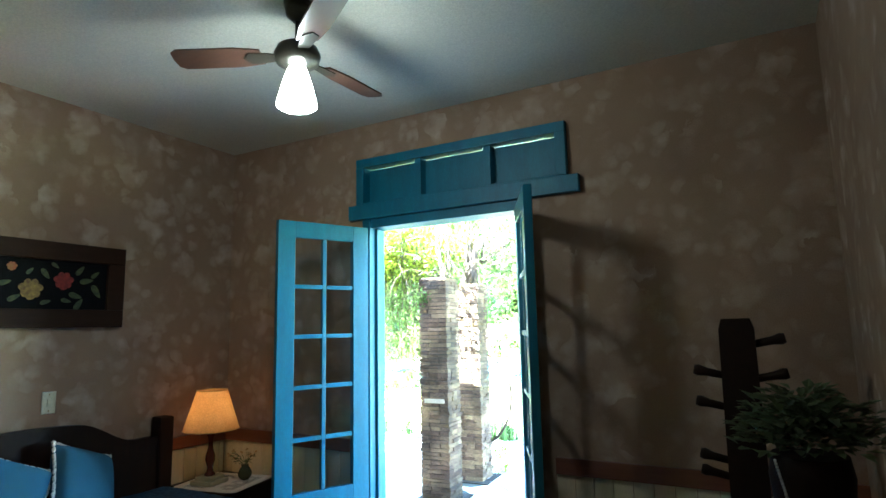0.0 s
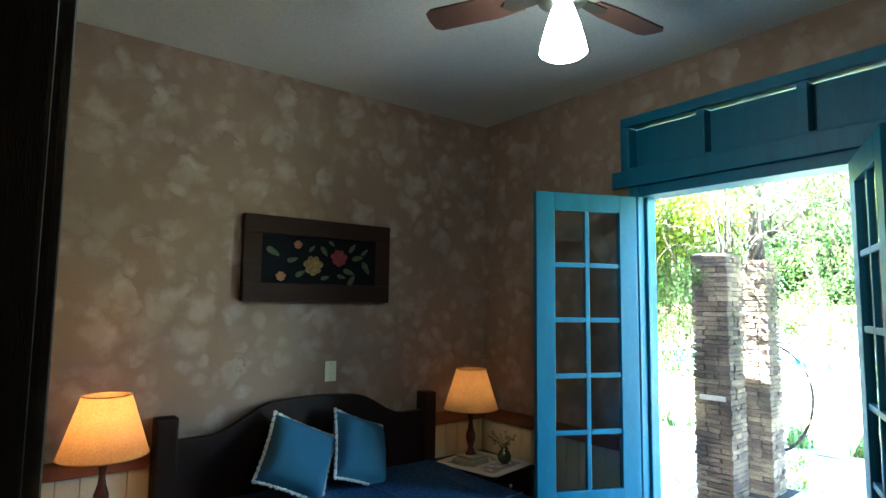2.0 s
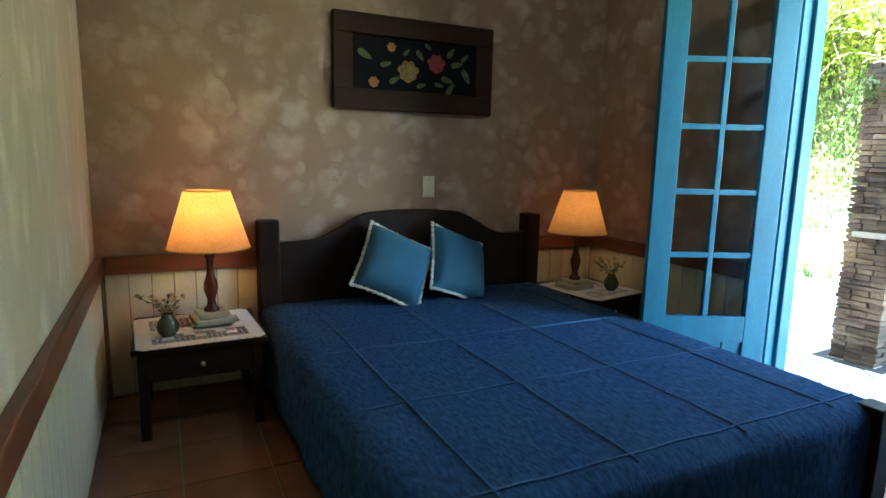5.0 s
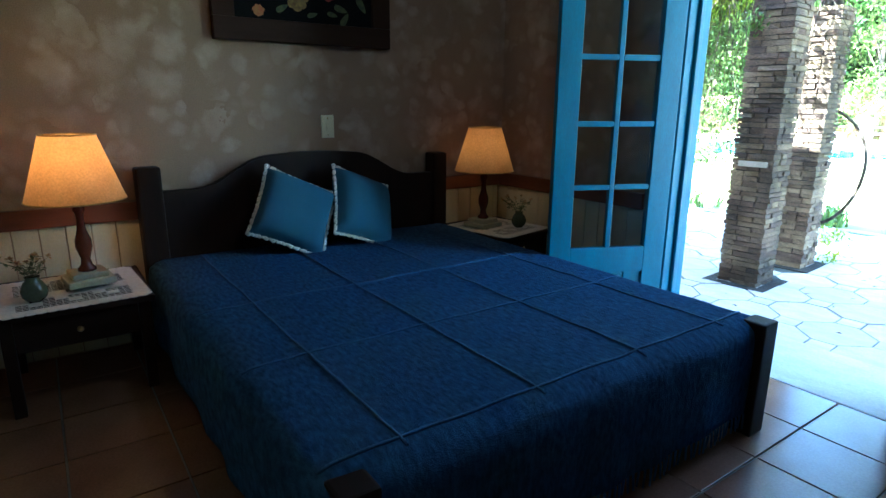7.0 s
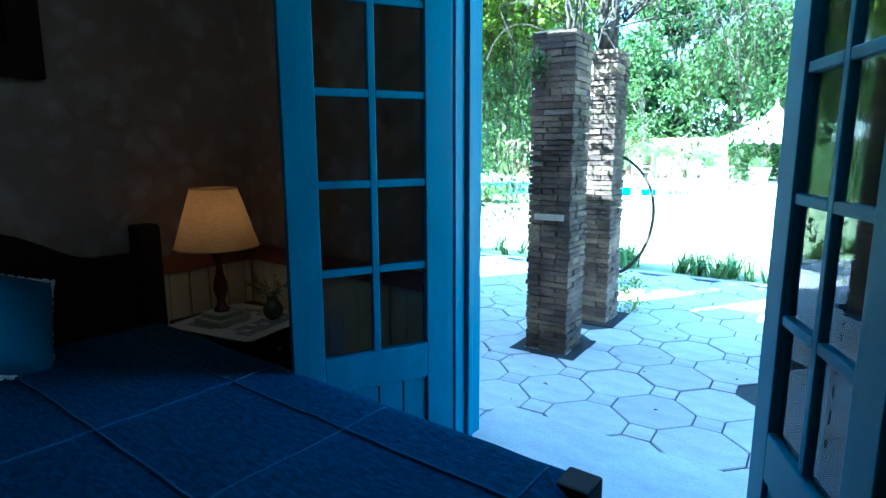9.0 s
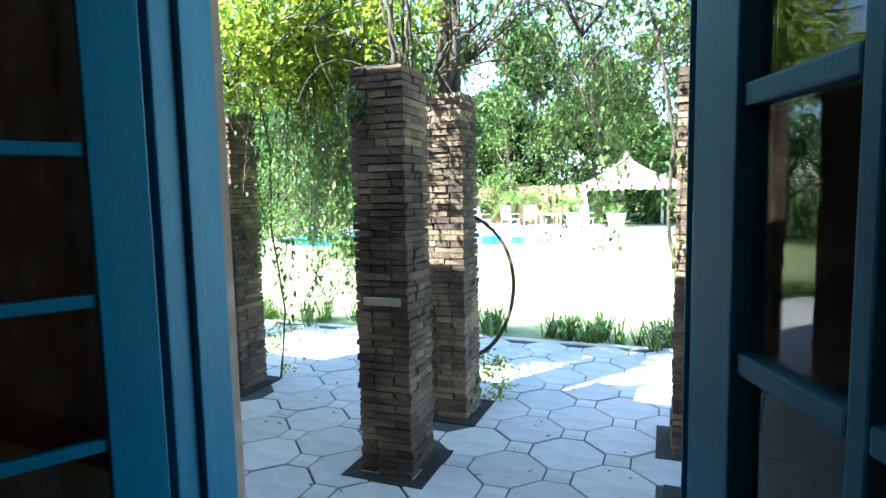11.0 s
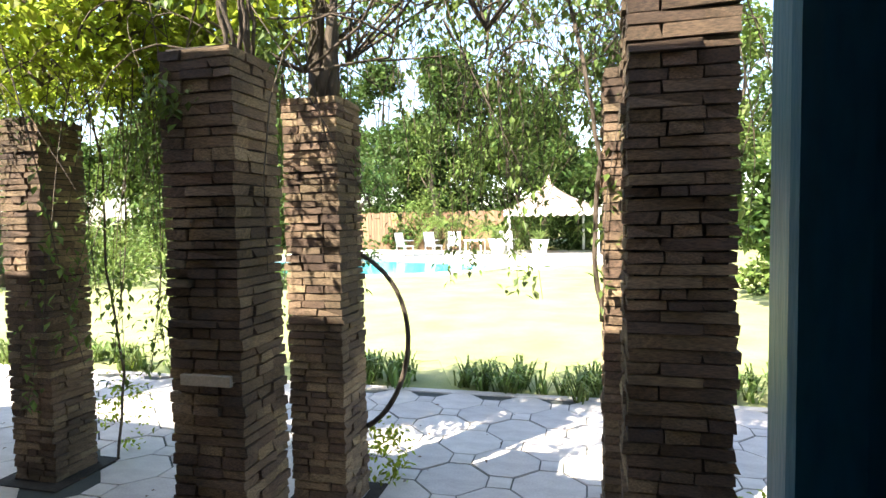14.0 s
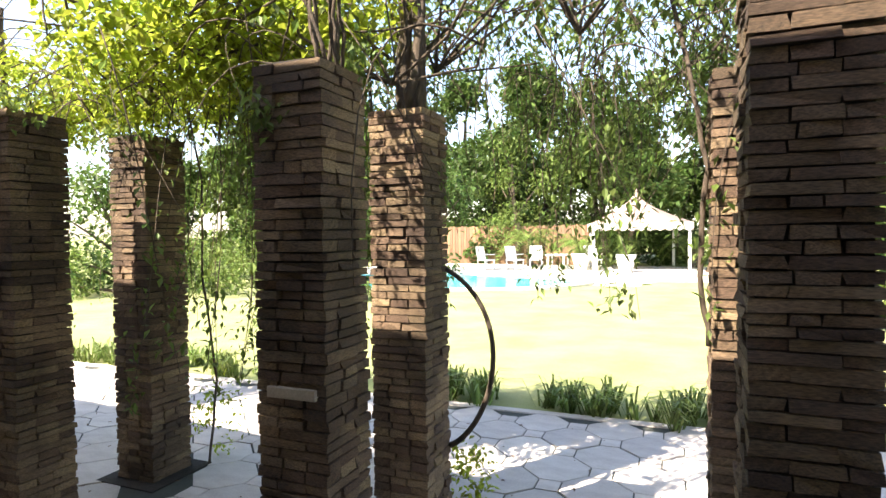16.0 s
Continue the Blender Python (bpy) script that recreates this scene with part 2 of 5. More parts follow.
M_CUSHION = mat("blue_linen", (0.045, 0.115, 0.175), 0.95, scale=8, amount=0.25, grain=500, bump=0.3, spec=0.15)
M_LACE = mat("white_crochet", (0.72, 0.70, 0.64), 0.95, scale=60, amount=0.4, bump=0.5)
M_BRASS = mat("aged_brass", (0.5, 0.36, 0.13), 0.35, metal=1.0, scale=20, amount=0.5)
M_WHITE = mat("cream_plastic", (0.82, 0.77, 0.56), 0.35, scale=3, amount=0.1, bump=0.0)
M_BOX = mat("pale_grey_plastic", (0.78, 0.82, 0.80), 0.3, scale=3, amount=0.12, bump=0.0)
M_YELLOW = mat("yellow_sticker", (0.74, 0.66, 0.34), 0.5, scale=20, amount=0.15, bump=0.0)
M_INK = mat("dark_print", (0.05, 0.05, 0.06), 0.5, scale=30, amount=0.3, bump=0.0)
M_TURNED = mat("red_turned_wood", (0.10, 0.022, 0.012), 0.25, scale=8, amount=0.6, bump=0.04)
M_STONE = mat("pale_lamp_plinth", (0.42, 0.40, 0.27), 0.6, scale=14, amount=0.5)
M_BRICK = mat("thin_brick", (0.36, 0.235, 0.140), 0.92, color2=(0.105, 0.072, 0.047), scale=9, amount=0.9, grain=180, bump=0.6, rnd_amount=0.42)
stain_n, stain_l = M_BRICK.node_tree.nodes, M_BRICK.node_tree.links
stain_pos = stain_n.new("ShaderNodeNewGeometry")
stain_tex = stain_n.new("ShaderNodeTexNoise")
stain_tex.inputs["Scale"].default_value, stain_tex.inputs["Detail"].default_value = 2.3, 5.0
stain_l.new(stain_pos.outputs["Position"], stain_tex.inputs["Vector"])
stain_map = stain_n.new("ShaderNodeMapRange")
stain_map.inputs["From Min"].default_value, stain_map.inputs["From Max"].default_value = 0.40, 0.60
stain_map.inputs["To Min"].default_value, stain_map.inputs["To Max"].default_value = 0.38, 1.0
stain_l.new(stain_tex.outputs["Fac"], stain_map.inputs["Value"])
stain_mul = stain_n.new("ShaderNodeVectorMath")
stain_mul.operation = "SCALE"
brick_col = stain_n["Principled BSDF"].inputs["Base Color"]
stain_l.new(brick_col.links[0].from_socket, stain_mul.inputs[0])
stain_l.new(stain_map.outputs["Result"], stain_mul.inputs["Scale"])
stain_l.new(stain_mul.outputs["Vector"], brick_col)
M_MORTAR = mat("dark_mortar", (0.035, 0.028, 0.022), 0.95, scale=40, amount=0.6, bump=0.4)
M_PAVE = mat("pale_paving", (0.58, 0.52, 0.46), 0.75, color2=(0.44, 0.38, 0.33), scale=5, amount=0.75, grain=90, bump=0.25, rnd_amount=0.10, stretch=(1, 2.2, 1))
M_JOINT = mat("mossy_joint", (0.055, 0.060, 0.050), 0.95, scale=20, amount=0.6, bump=0.3)
M_SOIL = mat("dark_soil", (0.030, 0.023, 0.017), 0.95, scale=20, amount=0.7, bump=0.8)
M_LAWN = mat("lawn", (0.21, 0.245, 0.075), 0.95, color2=(0.30, 0.30, 0.13), scale=1.2, amount=0.9, grain=60, bump=0.6)
M_BARK = mat("vine_bark", (0.13, 0.095, 0.065), 0.95, color2=(0.05, 0.038, 0.028), scale=14, amount=0.9, stretch=(3, 3, 0.5), bump=0.8)
M_WHITEOUT = mat("white_garden_plastic", (0.78, 0.78, 0.76), 0.4, scale=4, amount=0.1, bump=0.0)
M_POOL = mat("pool_water", (0.03, 0.36, 0.46), 0.06, color2=(0.05, 0.48, 0.56), scale=2.5, amount=0.8, grain=9, bump=0.12)
M_DECK = mat("pool_deck_stone", (0.62, 0.58, 0.50), 0.8, scale=2, amount=0.4)
M_CANVAS = mat("pink_beige_canvas", (0.33, 0.24, 0.195), 0.9, color2=(0.25, 0.175, 0.14), scale=3, amount=0.6, bump=0.1)
M_CANVAS_PALE = mat("pale_canvas", (0.56, 0.50, 0.44), 0.9, scale=4, amount=0.3, bump=0.1)
M_FENCE = mat("weathered_fence", (0.24, 0.14, 0.08), 0.9, scale=6, amount=0.7, stretch=(6, 6, 1), bump=0.3, rnd_amount=0.25)
# vine leaf with the sun shining through it put into its bright colour
M_LEAF_BACKLIT = leaf_mat("backlit_vine_leaf", (0.25, 0.32, 0.035), (0.38, 0.42, 0.055), 0.62)
# duller copy, without that sunlight in its colour
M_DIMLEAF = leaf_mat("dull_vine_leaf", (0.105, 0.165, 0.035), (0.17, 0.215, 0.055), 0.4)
M_LEAFDARK = leaf_mat("tree_leaf", (0.050, 0.098, 0.022), (0.095, 0.135, 0.036))
M_GRASSY = leaf_mat("strap_leaf", (0.105, 0.175, 0.035), (0.20, 0.24, 0.07), 0.4)
M_DRY = mat("dry_leaf", (0.16, 0.09, 0.04), 0.9, scale=20, amount=0.6, rnd_amount=0.4, bump=0.0)
M_ROOF = mat("roof_tile", (0.30, 0.13, 0.07), 0.85, scale=5, amount=0.6)
M_OUTWALL = mat("outer_plaster", (0.55, 0.42, 0.30), 0.9, scale=2, amount=0.4)


def lampshade_mat():
    m = mat("parchment_shade", (0.74, 0.50, 0.25), 0.8, color2=(0.56, 0.33, 0.14), scale=7, amount=0.55, bump=0.1)
    n, l = m.node_tree.nodes, m.node_tree.links
    t = n.new("ShaderNodeBsdfTranslucent")
    l.new(m.node_tree.nodes["Principled BSDF"].inputs["Base Color"].links[0].from_socket, t.inputs["Color"])
    ms = n.new("ShaderNodeMixShader")
    ms.inputs["Fac"].default_value = 0.6
    l.new(n["Principled BSDF"].outputs["BSDF"], ms.inputs[1])
    l.new(t.outputs["BSDF"], ms.inputs[2])
    l.new(ms.outputs["Shader"], n["Material Output"].inputs["Surface"])
    return m


M_SHADE = lampshade_mat()
M_BULB = mat("lit_bulb", (1, 0.9, 0.7), 0.4, emit=(1.0, 0.55, 0.2), emit_strength=0.25, bump=0.0)
M_FANGLASS = mat("lit_frosted_glass", (0.95, 0.95, 0.9), 0.4, emit=(1.0, 0.97, 0.88), emit_strength=0.95, bump=0.0)
M_FANBLADE = mat("fan_blade_wood", (0.09, 0.045, 0.03), 0.3, scale=5, amount=0.6, stretch=(1, 8, 1), bump=0.03)
M_FANMETAL = mat("fan_bronze", (0.05, 0.045, 0.035), 0.3, metal=0.6, scale=9, amount=0.4, bump=0.0)

# ---------------------------------------------------------------- bedroom shell
def wall_piece(name, boxes, material, label):
    bm = bm_new()
    for b in boxes:
        box(bm, *b)
    return solid(name, bm, material, label, "wall", "structure")


TR0, TR1, TRB, TRT = 1.23, 2.68, 2.315, 2.63   # transom window over the doors
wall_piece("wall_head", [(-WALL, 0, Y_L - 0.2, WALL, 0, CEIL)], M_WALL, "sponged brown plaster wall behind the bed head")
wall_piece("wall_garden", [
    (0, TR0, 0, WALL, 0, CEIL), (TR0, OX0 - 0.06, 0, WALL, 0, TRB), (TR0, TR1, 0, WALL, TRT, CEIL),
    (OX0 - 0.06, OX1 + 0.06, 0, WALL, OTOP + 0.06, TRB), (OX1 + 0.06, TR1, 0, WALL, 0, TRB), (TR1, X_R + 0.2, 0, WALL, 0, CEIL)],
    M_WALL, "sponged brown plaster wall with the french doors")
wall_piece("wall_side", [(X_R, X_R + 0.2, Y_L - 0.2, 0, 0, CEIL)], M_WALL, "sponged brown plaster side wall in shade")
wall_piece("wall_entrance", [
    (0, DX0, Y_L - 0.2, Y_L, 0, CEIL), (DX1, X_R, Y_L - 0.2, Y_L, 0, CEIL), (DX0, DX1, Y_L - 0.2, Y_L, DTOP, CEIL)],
    M_WALL_DAYLIT, "slightly paler sponged plaster wall with the entrance doorway, daylight put into its colour")
bm = bm_new()
box(bm, -WALL, X_R + 0.2, Y_L - 0.2, 0.0, CEIL, CEIL + 0.1)
solid("ceiling", bm, M_CEIL, "pale painted flat ceiling", "ceiling", "structure")
floor = thing("floor", pose(0, 0, 0), "glazed square floor tiles in the bedroom", "floor", "", "structure")
bm = bm_new()
box(bm, -WALL, X_R + 0.2, Y_L - 0.2, 0.0, 0.0, FZ - 0.006)
part("floor_base", bm, M_GROUT, floor)
# hall behind the entrance doorway
bm = bm_new()
box(bm, 1.9, 5.2, -5.2, Y_L - 0.2, 0.0, FZ)
solid("hall_floor", bm, M_TILE, "tiled hall floor behind the entrance", "floor", "structure")
wall_piece("hall_wall", [(1.9, 2.0, -5.2, Y_L - 0.2, 0, CEIL), (5.1, 5.2, -5.2, Y_L - 0.2, 0, CEIL), (2.0, 5.1, -5.3, -5.2, 0, CEIL),
                         (4.1, 5.1, Y_L - 0.2, Y_L - 0.1, 0, CEIL)], M_OCHRE, "plain ochre hall walls")
bm = bm_new()
box(bm, 1.9, 5.2, -5.3, Y_L - 0.2, CEIL, CEIL + 0.1)
solid("hall_ceiling", bm, M_CEIL, "plain hall ceiling", "ceiling", "structure")

# entrance door frame
ent = thing("door_entrance", pose(0, 0, 0), "dark stained wooden frame of the entrance doorway", "door frame", "", "structure")
bm = bm_new()
box(bm, DX0 - 0.07, DX0, Y_L + 0.002, Y_L + 0.096, FZ, DTOP + 0.07, 0.006)
box(bm, DX0, DX0 + 0.012, Y_L - 0.03, Y_L + 0.086, FZ, DTOP, 0.003)
part("casing", bm, M_DARKDOOR, ent)
bm = bm_new()
box(bm, DX0, DX1, Y_L + 0.002, Y_L + 0.096, DTOP, DTOP + 0.07, 0.006)
part("head_casing", bm, M_DARKDOOR, ent)
bm = bm_new()
box(bm, DX0, DX0 + 0.012, Y_L - 0.2, Y_L - 0.032, FZ, DTOP)
part("reveal", bm, M_OCHRE, ent)

# ---------------------------------------------------------------- rail and wainscot
RZ0, RZ1 = 0.71, 0.795
WZ0 = FZ


def dado(name, x0, x1, y0, y1, nx, ny, label):
    """A run of boards and its rail along a wall; nx, ny: the way out of the wall."""
    t = thing(name, pose(0, 0, 0), label, "wainscot", "", "structure")
    bm = bm_new()
    if nx:
        box(bm, x0, x0 + 0.035 * nx if nx > 0 else x0, y0, y1, RZ0, RZ1, 0.006)
    else:
        ya, yb = sorted((y0, y0 + 0.035 * ny))
        box(bm, x0, x1, ya, yb, RZ0, RZ1, 0.006)
    part("rail", bm, M_RAIL, t, "red-brown wooden dado rail")
    step, at = 0.098, 0.0
    length = (y1 - y0) if nx else (x1 - x0)
    while at < length - 0.02:
        w = min(step - 0.004, length - at)
        bm = bm_new()
        if nx:
            box(bm, x0 + 0.002, x0 + 0.016, y0 + at, y0 + at + w, FZ + 0.01, RZ0 - 0.002, 0.003)
        else:
            ya, yb = sorted((y0 + 0.002 * ny, y0 + 0.016 * ny))
            box(bm, x0 + at, x0 + at + w, ya, yb, FZ + 0.01, RZ0 - 0.002, 0.003)
        part("board", bm, M_CREAM, t)
        at += step
    return t


dado("wainscot_head", 0.0, 0.0, Y_L + 0.036, -0.036, 1, 0, "cream vertical boards under a red-brown rail by the bed")
dado("wainscot_garden", 0.0, OX0 - 0.16, 0.0, 0.0, 0, -1, "cream vertical boards under a dark rail beside the french doors")
dado("wainscot_garden_far", OX1 + 0.16, X_R, 0.0, 0.0, 0, -1, "cream vertical boards under a dark rail in the shaded corner")
dado("wainscot_entrance", 0.0, DX0 - 0.08, Y_L, Y_L, 0, 1, "cream vertical boards under a red-brown rail on the entrance wall")

# ---------------------------------------------------------------- french doors
fd = thing("door_frame", pose(0, 0, 0), "teal painted wooden frame of the french doors", "door frame", "", "structure")
for nm, b in (("jamb", (OX0 - 0.06, OX0, -0.03, 0.14, FZ, OTOP + 0.06)), ("jamb", (OX1, OX1 + 0.06, -0.03, 0.14, FZ, OTOP + 0.06)),
              ("head", (OX0, OX1, -0.02, 0.14, OTOP, OTOP + 0.06)), ("lintel", (OX0 - 0.165, 2.745, -0.045, -0.002, OTOP + 0.062, TRB)),
              ("door_stop", (OX0, OX0 + 0.02, 0.03, 0.06, FZ, OTOP)), ("door_stop", (OX1 - 0.02, OX1, 0.03, 0.06, FZ, OTOP))):
    bm = bm_new()
    box(bm, *b, 0.005)
    part(nm, bm, M_BLUE, fd)
bm = bm_new()
box(bm, OX0 - 0.06, OX1 + 0.06, -0.10, 0.42, 0.0, FZ + 0.003, 0.01)
solid("threshold", bm, M_PAVE, "pale stone door sill between bedroom and patio", "threshold", "structure")

tw = thing("window_transom", pose(0, 0, 0), "teal transom window with three dark panes above the doors", "window", "", "structure")
bm = bm_new()
for b in ((TR0, TR1, -0.04, 0.06, TRT - 0.06, TRT), (TR0, TR1, -0.04, 0.06, TRB, TRB + 0.012), (TR0, TR0 + 0.06, -0.04, 0.06, TRB, TRT - 0.06), (TR1 - 0.06, TR1, -0.04, 0.06, TRB, TRT - 0.06)):
    box(bm, *b, 0.004)
part("window_frame", bm, M_BLUE, tw)
for k in (1, 2):
    xm = TR0 + (TR1 - TR0) * k / 3
    bm = bm_new()
    box(bm, xm - 0.022, xm + 0.022, -0.03, 0.05, TRB + 0.012, TRT - 0.06, 0.003)
    part("mullion", bm, M_BLUE, tw)
for k in range(3):
    xa, xb = TR0 + (TR1 - TR0) * k / 3 + 0.02, TR0 + (TR1 - TR0) * (k + 1) / 3 - 0.02
    bm = bm_new()
    box(bm, xa, xb, 0.035, 0.05, TRB + 0.012, TRT - 0.067)
    part("shutter_panel", bm, M_BLUE, tw, "closed teal panel with a slit of light above it")


def door_leaf(name, m, w, h, mirror, label):
    """A leaf from its hinge (x = 0) to its free edge, with ten panes over a boarded panel."""
    t = thing(name, m, label, "french door")
    s = -1 if mirror else 1
    st, th = 0.108, 0.042
    def bx(n, x0, x1, z0, z1, y0=-th / 2, y1=th / 2, material=M_BLUE, bev=0.004, label2=""):
        bm = bm_new()
        xa, xb = sorted((x0 * s, x1 * s))
        box(bm, xa, xb, y0, y1, z0, z1, bev)
        return part(n, bm, material, t, label2)
    bx("stile", 0, st, 0, h)
    bx("stile", w - st, w, 0, h)
    bx("top_rail", st, w - st, h - 0.10, h)
    PZ = 0.45
    bx("middle_rail", st, w - st, PZ - 0.13, PZ)
    bx("bottom_rail", st, w - st, 0, 0.10)
    x0, x1, z0, z1 = st, w - st, PZ, h - 0.10
    xm = (x0 + x1) / 2
    bx("glazing_bar", xm - 0.013, xm + 0.013, z0, z1, -0.014, 0.014)
    for k in range(1, 5):
        z = z0 + (z1 - z0) * k / 5
        bx("glazing_bar", x0, xm - 0.013, z - 0.013, z + 0.013, -0.014, 0.014)
        bx("glazing_bar", xm + 0.013, x1, z - 0.013, z + 0.013, -0.014, 0.014)
    for k in range(5):
        for xa, xb in ((x0, xm), (xm, x1)):
            za, zb = z0 + (z1 - z0) * k / 5, z0 + (z1 - z0) * (k + 1) / 5
            p = bx("pane", xa + 0.004, xb - 0.004, za + 0.004, zb - 0.004, -0.002, 0.002, M_GLASS, 0.0)
            p.visible_shadow = False
    n = 4
    for k in range(n):
        xa, xb = x0 + (x1 - x0) * k / n, x0 + (x1 - x0) * (k + 1) / n
        bx("panel_board", xa + 0.003, xb - 0.003, 0.10, PZ - 0.13, -0.009, 0.009)
    for z in (0.25, h * 0.5, h - 0.25):
        bx("hinge", -0.012, 0.012, z - 0.04, z + 0.04, -th / 2 - 0.008, -th / 2, M_BRASS, 0.002, "brass hinge")
    return t


LW, LH = 0.55, OTOP - FZ - 0.012
door_leaf("french_door_leaf", pose(OX0 - 0.015, -0.045, FZ + 0.008, 0, 0, -114.5), LW + 0.055, LH, False, "open teal french door leaf with ten panes, by the bed")
door_leaf("french_door_leaf", pose(OX1 + 0.01, -0.05, FZ + 0.008, 0, 0, 115.5), LW + 0.05, LH, True, "open teal french door leaf reflecting the garden in its panes")

# ---------------------------------------------------------------- bed
BY0, BY1, BX1 = -2.20, -0.58, 2.06        # bed sides and foot
BTOP = 0.53
bed = thing("bed", pose(0, 0, 0), "dark wooden double bed with an arched headboard", "bed")
for y0, y1 in ((BY0 - 0.035, BY0 + 0.07), (BY1 - 0.055, BY1 + 0.04)):
    bm = bm_new()
    box(bm, 0.03, 0.13, y0, y1, FZ, 0.955, 0.012)
    part("head_post", bm, M_DARK, bed)
bm = bm_new()
out = [(BY0 + 0.07, 0.25), (BY1 - 0.055, 0.25)]
ya, yb = BY0 + 0.07, BY1 - 0.055
for k in range(33):
    u = 1 - k / 32
    v = abs(2 * u - 1)
    z = 0.84 + 0.155 * (1 if v < 0.30 else 0.5 * (1 + math.cos(math.pi * min(1, (v - 0.30) / 0.52))))
    if v < 0.30:
        z -= 0.012 * (v / 0.3) ** 2
    else:
        z -= 0.012 * max(0, 1 - (v - 0.3) / 0.52)
    out.append((ya + (yb - ya) * u, z))
prism(bm, out, 0.06, 0.105, "x")
part("headboard", bm, M_DARK, bed)
for y0, y1, h in ((BY0 + 0.0, BY0 + 0.09, 0.52), (BY1 - 0.06, BY1 + 0.03, 0.525)):
    bm = bm_new()
    box(bm, BX1 - 0.0, BX1 + 0.085, y0, y1, FZ, h, 0.008)
    part("foot_post", bm, M_DARK, bed)
for y0 in (BY0 + 0.03, BY1 - 0.05):
    bm = bm_new()
    box(bm, 0.13, BX1, y0, y0 + 0.03, 0.28, 0.42, 0.005)
    part("side_rail", bm, M_DARK, bed)
bm = bm_new()
box(bm, BX1 + 0.02, BX1 + 0.05, BY0 + 0.09, BY1 - 0.06, 0.25, 0.44, 0.005)
part("foot_rail", bm, M_DARK, bed)
bm = bm_new()
box(bm, 0.11, BX1 - 0.03, BY0 + 0.05, BY1 - 0.05, 0.30, BTOP - 0.03, 0.04)
part("mattress", bm, M_LACE, bed)

# bedspread: a draped sheet with seams
spread = thing("bedspread", pose(0, 0, 0), "dark blue woven bedspread with corded seams and a fringe", "bedspread")
sx0, sx1, sy0, sy1 = 0.14, BX1 + 0.03, BY0 - 0.01, BY1 + 0.02
drop = 0.34
nx, ny = 74, 66
ux = [i / nx * (sx1 - sx0 + drop) for i in range(nx + 1)]
uy = [-drop + j / ny * (sy1 - sy0 + 2 * drop) for j in range(ny + 1)]


def drape(u, v):
    """Where a point of the cloth lies: u along the bed, v across it."""
    x, y, z = sx0 + u, sy0 + v, BTOP
    over = max(0.0, u - (sx1 - sx0))
    side = max(0.0, -v, v - (sy1 - sy0))
    r = 0.03
    z += 0.006 * noise.noise((x * 3.0, y * 3.0, 0)) + 0.004 * noise.noise((x * 9, y * 9, 2.0))
    if over:
        x = sx1 + r * (1 - math.exp(-over / r)) + 0.02 * over * math.sin(y * 21 + 2 * math.sin(y * 5))
        z -= max(0.0, over - 0.4 * r)
    if side:
        s = -1 if v < 0 else 1
        y = (sy0 if v < 0 else sy1) + s * r * (1 - math.exp(-side / r)) + s * 0.02 * side * math.sin(x * 19 + 2 * math.sin(x * 4))
        z -= max(0.0, side - 0.4 * r)
    if over and side:
        z = BTOP - max(over, side) * 0.98
    edge = min((sx1 - sx0) - u if not over else 0, v if not side else 0, (sy1 - sy0) - v if not side else 0)
    z -= 0.018 * max(0.0, 1 - max(edge, 0) / 0.05) ** 2
    return (x, y, z)


vs = [drape(u, v) for u in ux for v in uy]
fs = [(i * (ny + 1) + j, (i + 1) * (ny + 1) + j, (i + 1) * (ny + 1) + j + 1, i * (ny + 1) + j + 1) for i in range(nx) for j in range(ny)]
cloth = raw_part("cloth", vs, fs, M_SPREAD, spread, "", True)
sol = cloth.modifiers.new("thick", "SOLIDIFY")
sol.thickness, sol.offset = 0.008, -1
W = sy1 - sy0
for k in range(1, 5):
    v = W * k / 4 - W / 8
    bm = bm_new()
    tube(bm, [Vector(drape(u, v + 0.004 * noise.noise((u * 8, k, 0)))) + Vector((0, 0, 0.002)) for u in [0.02 + 0.028 * i for i in range(int((sx1 - sx0) / 0.028))]], 0.0045, 0.0045, 5)
    part("seam", bm, M_SEAM, spread)
for k in range(1, 4):
    u = (sx1 - sx0) * (0.16 + 0.27 * k)
    bm = bm_new()
    tube(bm, [Vector(drape(u + 0.004 * noise.noise((v * 8, k, 3)), v)) + Vector((0, 0, 0.002)) for v in [0.01 + 0.028 * i for i in range(int(W / 0.028))]], 0.0045, 0.0045, 5)
    part("seam", bm, M_SEAM, spread)
bm = bm_new()
for i in range(70):
    v = W * (i + 0.5) / 70
    p = Vector(drape(sx1 - sx0 + drop, v))
    tube(bm, [p, p + Vector((0.004 * math.sin(i * 2.1), 0.005 * math.sin(i), -0.05 - 0.012 * rnd.random()))], 0.004, 0.003, 4)
fr = part("fringe", bm, M_SEAM, spread)
fr["kind"] = "stuff"


